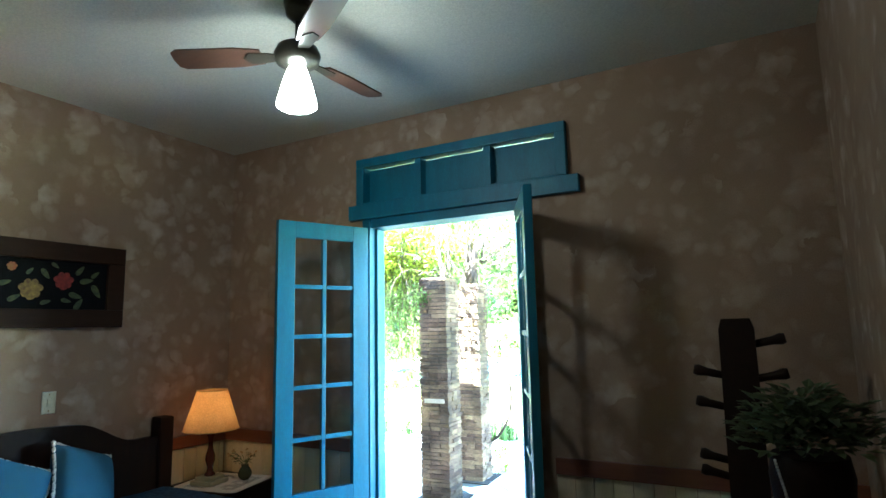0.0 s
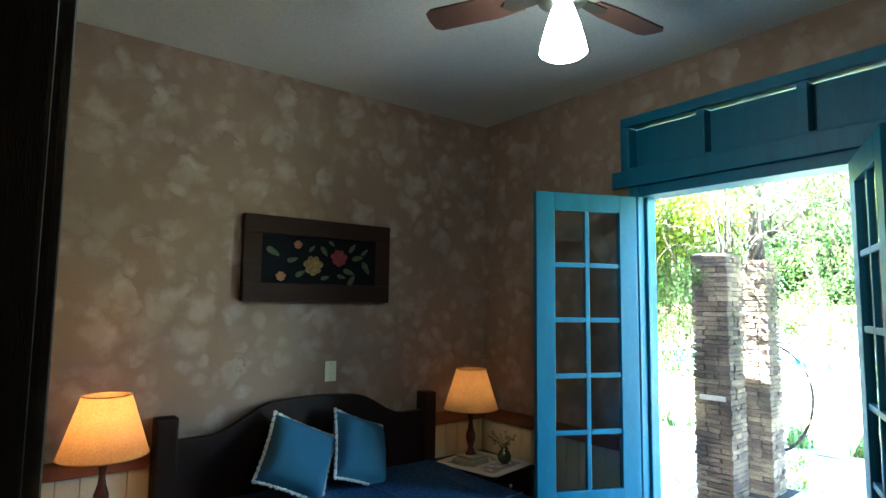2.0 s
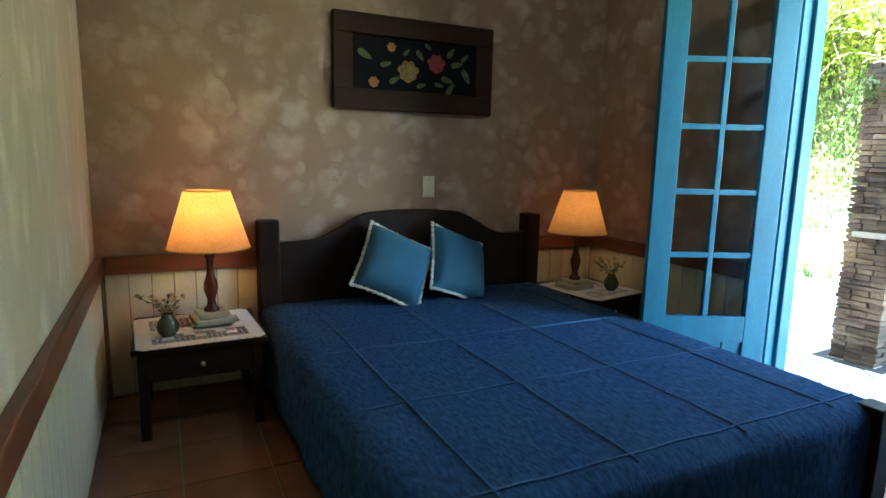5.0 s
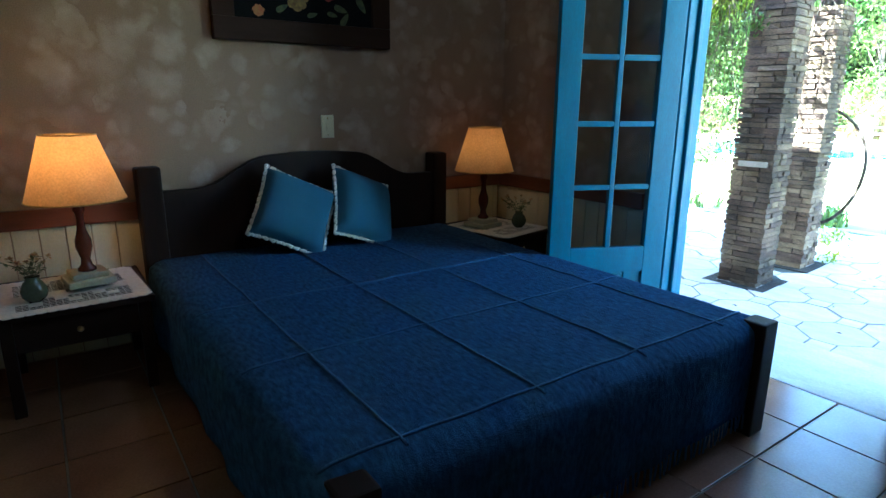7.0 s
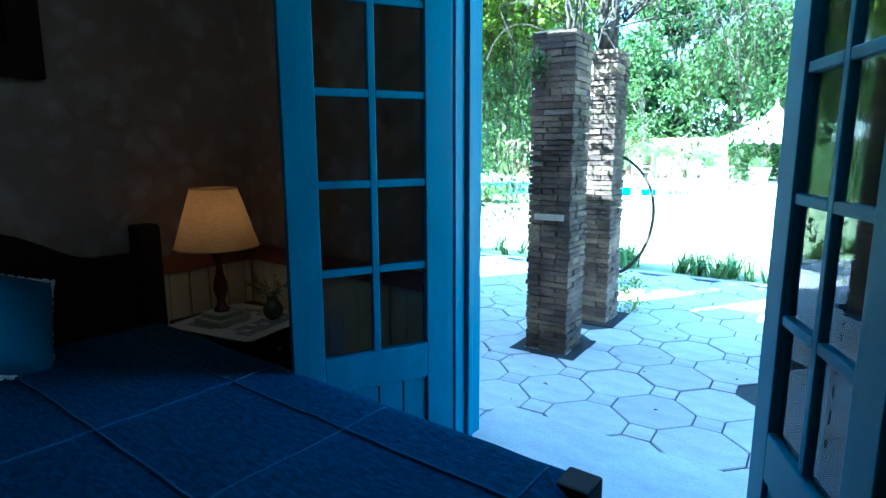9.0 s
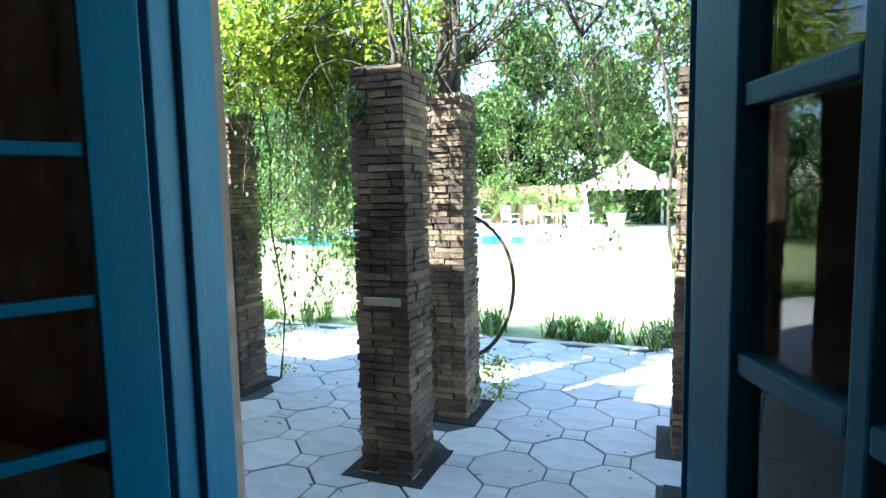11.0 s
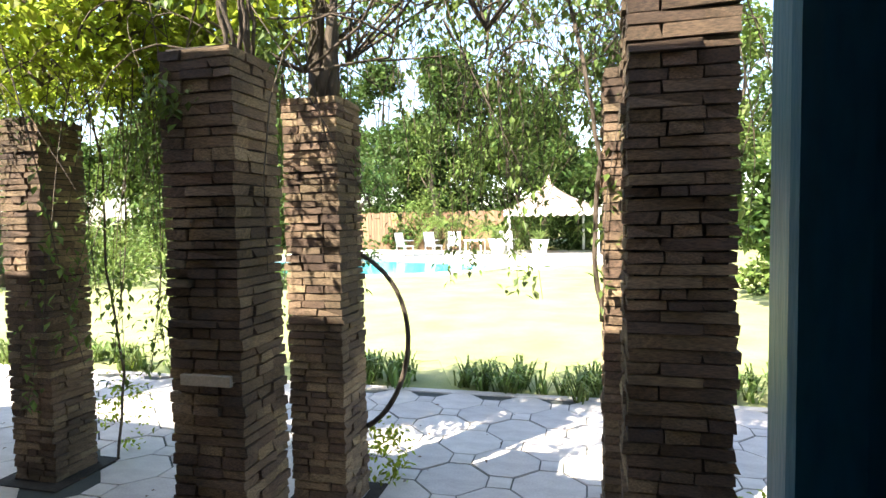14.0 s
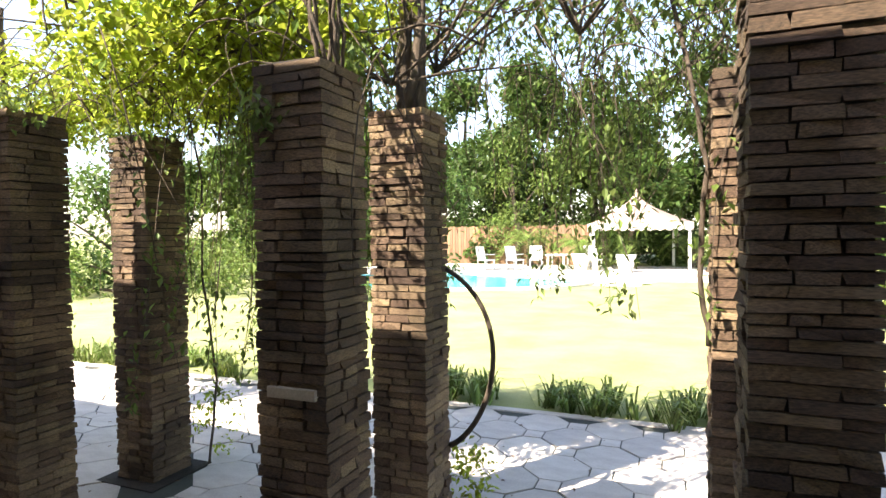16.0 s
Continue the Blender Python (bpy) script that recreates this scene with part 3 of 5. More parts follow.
def cushion(m, s, label):
    t = thing("cushion", m, label, "cushion", "cushions on the bed")
    n = 18
    def shape(top):
        out = []
        for i in range(n + 1):
            for j in range(n + 1):
                u, v = 2 * i / n - 1, 2 * j / n - 1
                pull = 1 - 0.07 * (1 - abs(u) ** 2) * abs(v) ** 3
                pull2 = 1 - 0.07 * (1 - abs(v) ** 2) * abs(u) ** 3
                h = 0.085 * ((1 - u ** 4) * (1 - v ** 4)) ** 0.55 + 0.005 * noise.noise((u * 2.2, v * 2.2, s * 9 + (5 if top else 1)))
                out.append((u * s / 2 * pull2, v * s / 2 * pull, (h if top else -h)))
        return out
    a, b = shape(True), shape(False)
    fa = [(i * (n + 1) + j, (i + 1) * (n + 1) + j, (i + 1) * (n + 1) + j + 1, i * (n + 1) + j + 1) for i in range(n) for j in range(n)]
    k = len(a)
    fb = [tuple(k + q for q in reversed(f)) for f in fa]
    me = raw_part("cover", a + b, fa + fb, M_CUSHION, t, "", True)
    ring = [(i, 0) for i in range(n)] + [(n, j) for j in range(n)] + [(n - i, n) for i in range(n)] + [(0, n - j) for j in range(n)]
    pts = [Vector(a[i * (n + 1) + j]) for i, j in ring]
    bm = bm_new()
    for q in range(len(pts) * 2):
        p = pts[(q // 2) % len(pts)].lerp(pts[(q // 2 + 1) % len(pts)], 0.5 * (q % 2))
        p.z = 0
        d = p.normalized()
        r = 0.0095 + 0.002 * math.sin(q * 1.7)
        bmesh.ops.create_icosphere(bm, subdivisions=1, radius=r, matrix=Matrix.Translation(p + d * (0.004 + 0.004 * math.sin(q * 2.3))))
    part("crochet_edging", bm, M_LACE, t, "white crochet edging")
    return t


def leaning(c, u, v):
    """A frame at c whose x runs along u and whose y runs, squared up, along v."""
    u = Vector(u).normalized()
    w = u.cross(Vector(v)).normalized()
    m = Matrix((u, w.cross(u), w)).transposed().to_4x4()
    m.translation = c
    return m


cushion(leaning((0.30, -1.578, 0.718), (0.06, 0.315, -0.15), (-0.187, 0.15, 0.296)), 0.375, "blue square cushion with white crochet edge leaning on the headboard")
cushion(leaning((0.28, -1.195, 0.700), (-0.07, 0.40, -0.165), (-0.20, 0.14, 0.277)), 0.378, "blue square cushion with white crochet edge, tilted against the headboard")

# ---------------------------------------------------------------- bedside tables, lamps, flowers
NSZ = 0.50


def bedside(y0, y1, label):
    t = thing("bedside_table", pose(0.05, (y0 + y1) / 2, FZ), label, "bedside table", "bedside tables")
    w, d, h = y1 - y0, 0.52, NSZ - FZ
    bm = bm_new()
    box(bm, 0, d, -w / 2, w / 2, h - 0.025, h, 0.006)
    part("tabletop", bm, M_DARK, t)
    for x in (0.02, d - 0.06):
        for y in (-w / 2 + 0.02, w / 2 - 0.06):
            bm = bm_new()
            box(bm, x, x + 0.04, y, y + 0.04, 0, h - 0.026, 0.004)
            part("leg", bm, M_DARK, t)
    bm = bm_new()
    box(bm, d - 0.045, d - 0.022, -w / 2 + 0.062, w / 2 - 0.062, h - 0.15, h - 0.03, 0.003)
    part("drawer_front", bm, M_DARK, t)
    bm = bm_new()
    lathe(bm, [(0.004, 0), (0.012, 0.012), (0.004, 0.022)], 0, 0, 0, 10)
    bmesh.ops.transform(bm, matrix=pose(d - 0.022, 0, h - 0.09, 0, 90, 0), verts=bm.verts)
    part("knob", bm, M_BRASS, t, "small brass knob")
    for y in (-w / 2 + 0.02, w / 2 - 0.035):
        bm = bm_new()
        box(bm, 0.06, d - 0.062, y, y + 0.015, h - 0.15, h - 0.026)
        part("side_panel", bm, M_DARK, t)
    return t


def doily(cx, cy, w, d, z, turn, label):
    """A crocheted mat: a scalloped border, a net of threads and small filled squares."""
    t = thing("lace_doily", pose(cx, cy, z, 0, 0, turn), label, "doily", "lace doilies")
    bm = bm_new()
    n = 11
    cell_x, cell_y = d / n, w / n
    for i in range(n):
        for j in range(n):
            edge = i in (0, n - 1) or j in (0, n - 1)
            if edge or (i * 7 + j * 5 + (i * j) % 3) % 5 in (0, 2):
                x, y = -d / 2 + i * cell_x, -w / 2 + j * cell_y
                box(bm, x + 0.001, x + cell_x - 0.001, y + 0.001, y + cell_y - 0.001, 0.002, 0.0045)
    part("openwork", bm, M_LACE, t)["kind"] = "stuff"
    bm = bm_new()
    for i in range(n * 2 + 1):
        x = -d / 2 + i * cell_x / 2
        box(bm, x - 0.0012, x + 0.0012, -w / 2, w / 2, 0.001, 0.003)
    for j in range(n * 2 + 1):
        y = -w / 2 + j * cell_y / 2
        box(bm, -d / 2, d / 2, y - 0.0012, y + 0.0012, 0.001, 0.003)
    part("thread_net", bm, M_LACE, t)
    bm = bm_new()
    for i in range(14):
        for sgn in (-1, 1):
            lathe(bm, [(0.02, 0.001), (0.02, 0.004)], -d / 2 + d * (i + 0.5) / 14, sgn * w / 2, 0, 10)
            lathe(bm, [(0.02, 0.001), (0.02, 0.004)], sgn * d / 2, -w / 2 + w * (i + 0.5) / 14, 0, 10)
    part("scalloped_edge", bm, M_LACE, t)
    return t


def table_lamp(cx, cy, z, lit, label):
    t = thing("table_lamp", pose(cx, cy, z), label, "table lamp", "bedside lamps")
    bm = bm_new()
    box(bm, -0.085, 0.085, -0.085, 0.085, 0, 0.028, 0.006, pose(0, 0, 0, 0, 0, 8))
    box(bm, -0.065, 0.065, -0.065, 0.065, 0.028, 0.052, 0.006, pose(0, 0, 0, 0, 0, 8))
    part("plinth", bm, M_STONE, t, "pale stepped square plinth")
    bm = bm_new()
    lathe(bm, [(0.034, 0.052), (0.034, 0.062), (0.022, 0.075), (0.017, 0.10), (0.024, 0.125), (0.031, 0.15), (0.030, 0.18), (0.017, 0.22), (0.013, 0.26), (0.016, 0.29), (0.023, 0.305), (0.014, 0.325), (0.012, 0.345)], seg=20)
    part("turned_stem", bm, M_TURNED, t)
    bm = bm_new()
    lathe(bm, [(0.011, 0.345), (0.011, 0.40)], seg=12)
    part("socket", bm, M_BRASS, t)
    bm = bm_new()
    lathe(bm, [(0.010, 0.40), (0.028, 0.43), (0.030, 0.455), (0.018, 0.48), (0.004, 0.49)], seg=14)
    part("bulb", bm, M_BULB if lit else M_LACE, t)
    z0, z1, r0, r1 = 0.345, 0.60, 0.178, 0.098
    bm = bm_new()
    lathe(bm, [(r0, z0), (r0 * 0.5 + r1 * 0.5, (z0 + z1) / 2), (r1, z1)], seg=40, cap=False)
    sh = part("shade", bm, M_SHADE, t, "tapered parchment shade")
    bm = bm_new()
    for r, zz in ((r0, z0), (r1, z1)):
        tube(bm, [(r * math.cos(a), r * math.sin(a), zz) for a in [2 * math.pi * k / 40 for k in range(41)]], 0.003, 0.003, 5)
    for a in (0, 2.09, 4.19):
        tube(bm, [(0.01 * math.cos(a), 0.01 * math.sin(a), 0.50), (r1 * math.cos(a), r1 * math.sin(a), z1 - 0.004)], 0.0015, 0.0015, 4)
    part("shade_ring", bm, M_BRASS, t)
    if lit:
        ld = bpy.data.lights.new("lamp_light", "POINT")
        ld.energy, ld.color, ld.shadow_soft_size = lit, (1.0, 0.44, 0.13), 0.03
        lo = new("lamp_light", ld)
        lo.parent = t
        lo.location = (0, 0, 0.50)
    return t


def leaf_quads(vs, fs, p, d, up, length, width, fold=0.25):
    """One leaf as two folded triangles-pairs."""
    d = d.normalized()
    s = d.cross(up)
    s = s.normalized() if s.length > 1e-4 else d.orthogonal().normalized()
    nrm = s.cross(d)
    k = len(vs)
    vs.extend([tuple(p), tuple(p + d * length * 0.45 + s * width * 0.5 + nrm * width * fold), tuple(p + d * length), tuple(p + d * length * 0.45 - s * width * 0.5 + nrm * width * fold)])
    fs.extend([(k, k + 1, k + 2), (k, k + 2, k + 3)])


M_PETAL = mat("dried_petal", (0.42, 0.22, 0.10), 0.9, color2=(0.30, 0.28, 0.14), scale=30, amount=0.9, rnd_amount=0.5, island=True, bump=0.0)
M_GREYLEAF = leaf_mat("grey_green_leaf", (0.10, 0.13, 0.06), (0.16, 0.17, 0.09), 0.3)
M_VASE = mat("green_glass_vase", (0.075, 0.085, 0.045), 0.12, scale=12, amount=0.5, bump=0.02)


def flower_vase(cx, cy, z, seed, label):
    r = random.Random(seed)
    t = thing("flower_vase", pose(cx, cy, z), label, "vase of flowers", "bedside flowers")
    bm = bm_new()
    lathe(bm, [(0.026, 0), (0.042, 0.02), (0.046, 0.045), (0.034, 0.072), (0.022, 0.086), (0.026, 0.097)], seg=20)
    part("vase", bm, M_VASE, t)
    bm = bm_new()
    vs, fs, pv, pf = [], [], [], []
    for k in range(11):
        a, l = r.uniform(0, 6.28), r.uniform(0.06, 0.13)
        sp = r.uniform(0.3, 1.0)
        tip = Vector((math.cos(a) * l * sp, math.sin(a) * l * sp * 1.1, 0.09 + l * (1.05 - 0.5 * sp)))
        tube(bm, [(0, 0, 0.07), (tip.x * 0.4, tip.y * 0.4, 0.09 + (tip.z - 0.09) * 0.6), tip], 0.0015, 0.001, 4)
        for q in range(9):
            dd = Vector((r.uniform(-1, 1), r.uniform(-1, 1), r.uniform(-0.3, 1)))
            leaf_quads(pv, pf, tip, dd, Vector((0, 0, 1)), 0.017, 0.012)
        for q in range(5):
            p = Vector((0, 0, 0.085)).lerp(tip, r.uniform(0.2, 0.95))
            leaf_quads(vs, fs, p, Vector((r.uniform(-1, 1), r.uniform(-1, 1), r.uniform(-0.2, 0.6))), Vector((0, 0, 1)), 0.03, 0.013)
    part("flower_stalk", bm, M_GREYLEAF, t)["kind"] = "stuff"
    raw_part("leaves", vs, fs, M_GREYLEAF, t)
    raw_part("blossoms", pv, pf, M_PETAL, t, "small dried orange blossoms")
    return t


NL = (-2.80, -2.27)
NR = (-0.50, -0.06)
bedside(*NL, "dark wooden bedside table under a lace doily, beside the entrance wall")
bedside(*NR, "dark wooden bedside table under a lace doily, by the french door")
doily(0.33, -2.54, 0.47, 0.46, NSZ, 3, "white crochet lace doily hanging over a bedside table")
doily(0.33, -0.30, 0.40, 0.46, NSZ, 12, "white crochet lace doily in shade on a bedside table")
table_lamp(0.30, -2.475, NSZ + 0.018, 0.062, "lit table lamp with parchment shade and red turned stem")
table_lamp(0.28, -0.37, NSZ + 0.006, 0.0115, "dim table lamp with parchment shade and dark turned stem")
flower_vase(0.42, -2.66, NSZ + 0.006, 3, "small green vase with dried orange flowers on a doily")
flower_vase(0.42, -0.20, NSZ + 0.006, 5, "small dark vase with dried flowers on a doily")

# ---------------------------------------------------------------- picture, switch, box
pic = thing("painting", pose(0.002, -1.35, 1.78), "dark wide-framed painting of roses on black", "painting")
PW, PH = 0.95, 0.49
bm = bm_new()
fw = 0.105
box(bm, 0, 0.045, -PW / 2, PW / 2, PH / 2 - fw, PH / 2, 0.006)
box(bm, 0, 0.045, -PW / 2, PW / 2, -PH / 2, -PH / 2 + fw, 0.006)
box(bm, 0, 0.044, -PW / 2, -PW / 2 + fw, -PH / 2 + fw, PH / 2 - fw, 0.004)
box(bm, 0, 0.044, PW / 2 - fw, PW / 2, -PH / 2 + fw, PH / 2 - fw, 0.004)
M_PICFRAME = mat("brown_picture_frame", (0.030, 0.013, 0.007), 0.65, spec=0.15, scale=5, amount=0.6, stretch=(1, 1, 8), bump=0.08)
part("picture_frame", bm, M_PICFRAME, pic)
bm = bm_new()
box(bm, 0.004, 0.022, -PW / 2 + fw, PW / 2 - fw, -PH / 2 + fw, PH / 2 - fw)
M_BLACK = mat("black_canvas", (0.006, 0.006, 0.007), 0.8, spec=0.08, scale=20, amount=0.4)
part("canvas", bm, M_BLACK, pic)
M_ROSE = {k: mat(k + "_paint", c, 0.6, color2=c2, scale=40, amount=0.8, bump=0.2) for k, c, c2 in (
    ("yellow", (0.34, 0.21, 0.035), (0.07, 0.018, 0.008)), ("red", (0.30, 0.020, 0.012), (0.08, 0.005, 0.005)), ("orange", (0.34, 0.07, 0.014), (0.28, 0.15, 0.03)), ("green", (0.085, 0.10, 0.02), (0.012, 0.026, 0.012)))}


def rose(y, z, r, key):
    heart = bm_new()
    prism(heart, [(y + r * 0.5 * math.cos(b), z + r * 0.5 * math.sin(b)) for b in [2 * math.pi * q / 12 for q in range(12)]], 0.0222, 0.0226, "x")
    flower = part(key + "_rose", heart, M_ROSE[key], pic)
    for ring, n in ((1.0, 7), (0.72, 6), (0.42, 4)):
        for k in range(n):
            a = 2 * math.pi * k / n + ring * 2
            cy, cz = y + r * ring * 0.62 * math.cos(a), z + r * ring * 0.62 * math.sin(a)
            pts = [(cy + r * 0.36 * ring * math.cos(b) * (1.2 if k % 2 else 0.9), cz + r * 0.36 * ring * math.sin(b)) for b in [2 * math.pi * q / 9 for q in range(9)]]
            d = 0.0228 + 0.0012 * (1.2 - ring) + 0.0002 * k
            bm = bm_new()
            prism(bm, pts, d, d + 0.0006, "x")
            part("petal", bm, M_ROSE[key], flower)


def petal_leaf(y, z, l, a, key="green"):
    bm = bm_new()
    pts = []
    for k in range(12):
        b = 2 * math.pi * k / 12
        u, v = l / 2 * math.cos(b), l * 0.2 * math.sin(b) * (1 - 0.4 * math.cos(b))
        pts.append((y + u * math.cos(a) - v * math.sin(a), z + u * math.sin(a) + v * math.cos(a)))
    prism(bm, pts, 0.0222, 0.0230 + 0.0003 * (abs(int(y * 1000)) % 3), "x")
    part("painted_leaf", bm, M_ROSE[key], pic)


rose(-0.05, -0.03, 0.062, "yellow")
rose(0.12, 0.025, 0.055, "red")
rose(-0.15, 0.09, 0.026, "orange")
rose(-0.25, -0.10, 0.030, "orange")
for y, z, l, a in ((-0.30, 0.04, 0.09, -0.5), (-0.18, 0.0, 0.07, 0.3), (-0.13, -0.08, 0.07, 0.5), (0.02, 0.06, 0.07, -0.9), (0.03, -0.10, 0.06, 0.3), (0.19, -0.06, 0.08, -0.3), (0.21, 0.09, 0.07, 0.9),
                   (0.25, 0.03, 0.08, 0.2), (0.21, -0.11, 0.08, 1.0), (0.31, -0.03, 0.09, -1.0), (0.30, 0.07, 0.06, 0.7), (0.07, 0.11, 0.05, -0.6), (0.14, -0.09, 0.06, -0.2), (-0.06, 0.07, 0.05, 0.8)):
    petal_leaf(y, z, l, a)

sw = thing("light_switch", pose(0.001, -1.255, 1.117), "cream plastic switch plate on the plaster above the headboard", "light switch")
bm = bm_new()
box(bm, 0, 0.008, -0.037, 0.037, -0.061, 0.061, 0.004)
part("plate", bm, M_WHITE, sw)
bm = bm_new()
box(bm, 0.008, 0.014, -0.011, 0.011, -0.02, 0.02, 0.002)
part("rocker", bm, M_WHITE, sw)
for z in (-0.045, 0.045):
    bm = bm_new()
    lathe(bm, [(0.004, 0), (0.003, 0.0015)], seg=8)
    bmesh.ops.transform(bm, matrix=pose(0.008, 0, z, 0, 90, 0), verts=bm.verts)
    part("screw", bm, M_BRASS, sw)

cb = thing("control_box", pose(2.20, Y_L + 0.001, 1.40), "pale grey plastic control box with stickers on the plaster wall", "control box")
bm = bm_new()
box(bm, -0.10, 0.10, 0, 0.054, -0.175, 0.168, 0.010)
part("case", bm, M_BOX, cb)
bm = bm_new()
box(bm, -0.098, 0.098, 0.0542, 0.070, -0.164, 0.164, 0.007)
part("cover", bm, M_BOX, cb)
bm = bm_new()
box(bm, -0.085, 0.085, 0.0702, 0.0712, 0.04, 0.10)
part("sticker", bm, M_YELLOW, cb, "faded yellow sticker")
for b in ((-0.05, 0.02, -0.005, 0.0), (-0.05, 0.0, -0.018, -0.013), (0.02, 0.032, -0.055, -0.02), (-0.05, -0.02, -0.035, -0.03), (-0.05, -0.03, -0.13, -0.10), (0.01, 0.016, -0.09, -0.085), (-0.01, -0.004, -0.09, -0.085), (-0.03, -0.024, -0.09, -0.085), (0.025, 0.05, 0.125, 0.13)):
    bm = bm_new()
    box(bm, b[0], b[1], 0.0702, 0.0722, b[2], b[3])
    part("printed_mark", bm, M_INK, cb)
bm = bm_new()
box(bm, 0.03, 0.065, 0.0702, 0.084, -0.035, -0.005, 0.004)
part("switch_key", bm, M_BOX, cb)
bm = bm_new()
lathe(bm, [(0.017, 0), (0.017, 0.012), (0.012, 0.020)], seg=18)
bmesh.ops.transform(bm, matrix=pose(0.045, 0.0702, -0.075, -90, 0, 0), verts=bm.verts)
part("knob", bm, M_BOX, cb)

# ---------------------------------------------------------------- ceiling fan
fan = thing("ceiling_fan", pose(1.93, -1.36, 0), "dark ceiling fan with a lit white glass lamp", "ceiling fan")
FH = 2.645
bm = bm_new()
lathe(bm, [(0.012, FH + 0.05), (0.012, CEIL - 0.05)], seg=12)
part("rod", bm, M_FANMETAL, fan)
bm = bm_new()
lathe(bm, [(0.02, CEIL - 0.085), (0.05, CEIL - 0.06), (0.062, CEIL - 0.002)], seg=24)
part("canopy", bm, M_FANMETAL, fan)
bm = bm_new()
lathe(bm, [(0.04, FH - 0.045), (0.088, FH - 0.035), (0.098, FH), (0.085, FH + 0.03), (0.05, FH + 0.052), (0.014, FH + 0.06)], seg=28)
part("motor", bm, M_FANMETAL, fan)
for k in range(3):
    a = radians(207 + 120 * k)
    bm = bm_new()
    pts = [(0.15, -0.045), (0.26, -0.062), (0.50, -0.062), (0.525, -0.045), (0.53, 0.0), (0.525, 0.045), (0.50, 0.062), (0.26, 0.062), (0.15, 0.045)]
    prism(bm, pts, -0.004, 0.004, "z")
    bmesh.ops.transform(bm, matrix=pose(0, 0, FH, 0, 0, math.degrees(a)) @ pose(0, 0, 0, 11, 0, 0), verts=bm.verts)
    part("blade", bm, M_FANBLADE, fan)
    bm = bm_new()
    prism(bm, [(0.08, -0.02), (0.13, -0.03), (0.20, -0.035), (0.23, 0.0), (0.20, 0.035), (0.13, 0.03), (0.08, 0.02)], -0.010, -0.005, "z")
    bmesh.ops.transform(bm, matrix=pose(0, 0, FH, 0, 0, math.degrees(a)) @ pose(0, 0, 0, 11, 0, 0), verts=bm.verts)
    part("blade_bracket", bm, M_FANMETAL, fan)
bm = bm_new()
lathe(bm, [(0.03, FH - 0.046), (0.042, FH - 0.07), (0.062, FH - 0.13), (0.080, FH - 0.20), (0.084, FH - 0.225), (0.070, FH - 0.235)], seg=28)
part("glass_shade", bm, M_FANGLASS, fan, "glowing white tulip glass")

# ---------------------------------------------------------------- dark corner: peg stand and potted plant
rack = thing("coat_stand", pose(3.47, -0.55, FZ), "dark wooden coat stand with turned pegs in a dim corner", "coat stand")
bm = bm_new()
prism(bm, [(-0.075, 0.0), (0.075, 0.0), (0.062, 1.36), (0.05, 1.40), (-0.05, 1.40), (-0.062, 1.36)], -0.035, 0.035, "y")
part("post", bm, M_DARK, rack)
bm = bm_new()
box(bm, -0.2, 0.2, -0.17, 0.17, 0, 0.035, 0.008)
part("base", bm, M_DARK, rack)
for z, s in ((1.30, 1), (1.18, -1), (1.17, 1), (1.06, -1), (0.86, -1), (0.80, -1), (0.70, 1), (0.95, 1)):
    bm = bm_new()
    lathe(bm, [(0.014, 0), (0.016, 0.07), (0.022, 0.10), (0.018, 0.115)], seg=10)
    bmesh.ops.transform(bm, matrix=pose(0.05 * s, -0.01, z, 0, 78 * s, 0), verts=bm.verts)
    part("peg", bm, M_DARK, rack)
ptab = thing("plant_stand", pose(3.65, -1.05, FZ), "dark wooden stand under a potted plant", "plant stand")
bm = bm_new()
lathe(bm, [(0.15, 0), (0.15, 0.02), (0.03, 0.04), (0.03, 0.74), (0.16, 0.76), (0.16, 0.78)], seg=24)
part("pedestal", bm, M_DARK, ptab)
pp = thing("potted_plant", pose(3.65, -1.05, FZ + 0.78), "bushy green plant in a dark pot with a beaded cord", "potted plant")
bm = bm_new()
lathe(bm, [(0.07, 0), (0.10, 0.06), (0.11, 0.16), (0.10, 0.22)], seg=24)
part("pot", bm, M_DARK, pp)
vs, fs = [], []
r = random.Random(11)
for k in range(900):
    a, e = r.uniform(0, 6.28), r.uniform(-0.2, 1.4)
    rad = r.uniform(0.06, 0.20)
    p = Vector((rad * math.cos(a) * math.cos(e), rad * math.sin(a) * math.cos(e), 0.26 + rad * 0.75 * math.sin(e)))
    leaf_quads(vs, fs, p, Vector((math.cos(a), math.sin(a), r.uniform(-0.4, 0.8))), Vector((0, 0, 1)), r.uniform(0.03, 0.06), r.uniform(0.02, 0.035))
raw_part("foliage", vs, fs, M_GREYLEAF, pp)
bm = bm_new()
for k in range(26):
    bmesh.ops.create_icosphere(bm, subdivisions=1, radius=0.005, matrix=Matrix.Translation((-0.09 + 0.002 * k, -0.08, 0.21 - 0.009 * k)))
part("beaded_cord", bm, M_LACE, pp, "string of pale beads")

# ---------------------------------------------------------------- garden ground
def ground_z(x, y):
    return -0.04 - 0.16 * min(1.0, max(0.0, (y - 4.3) / 18))


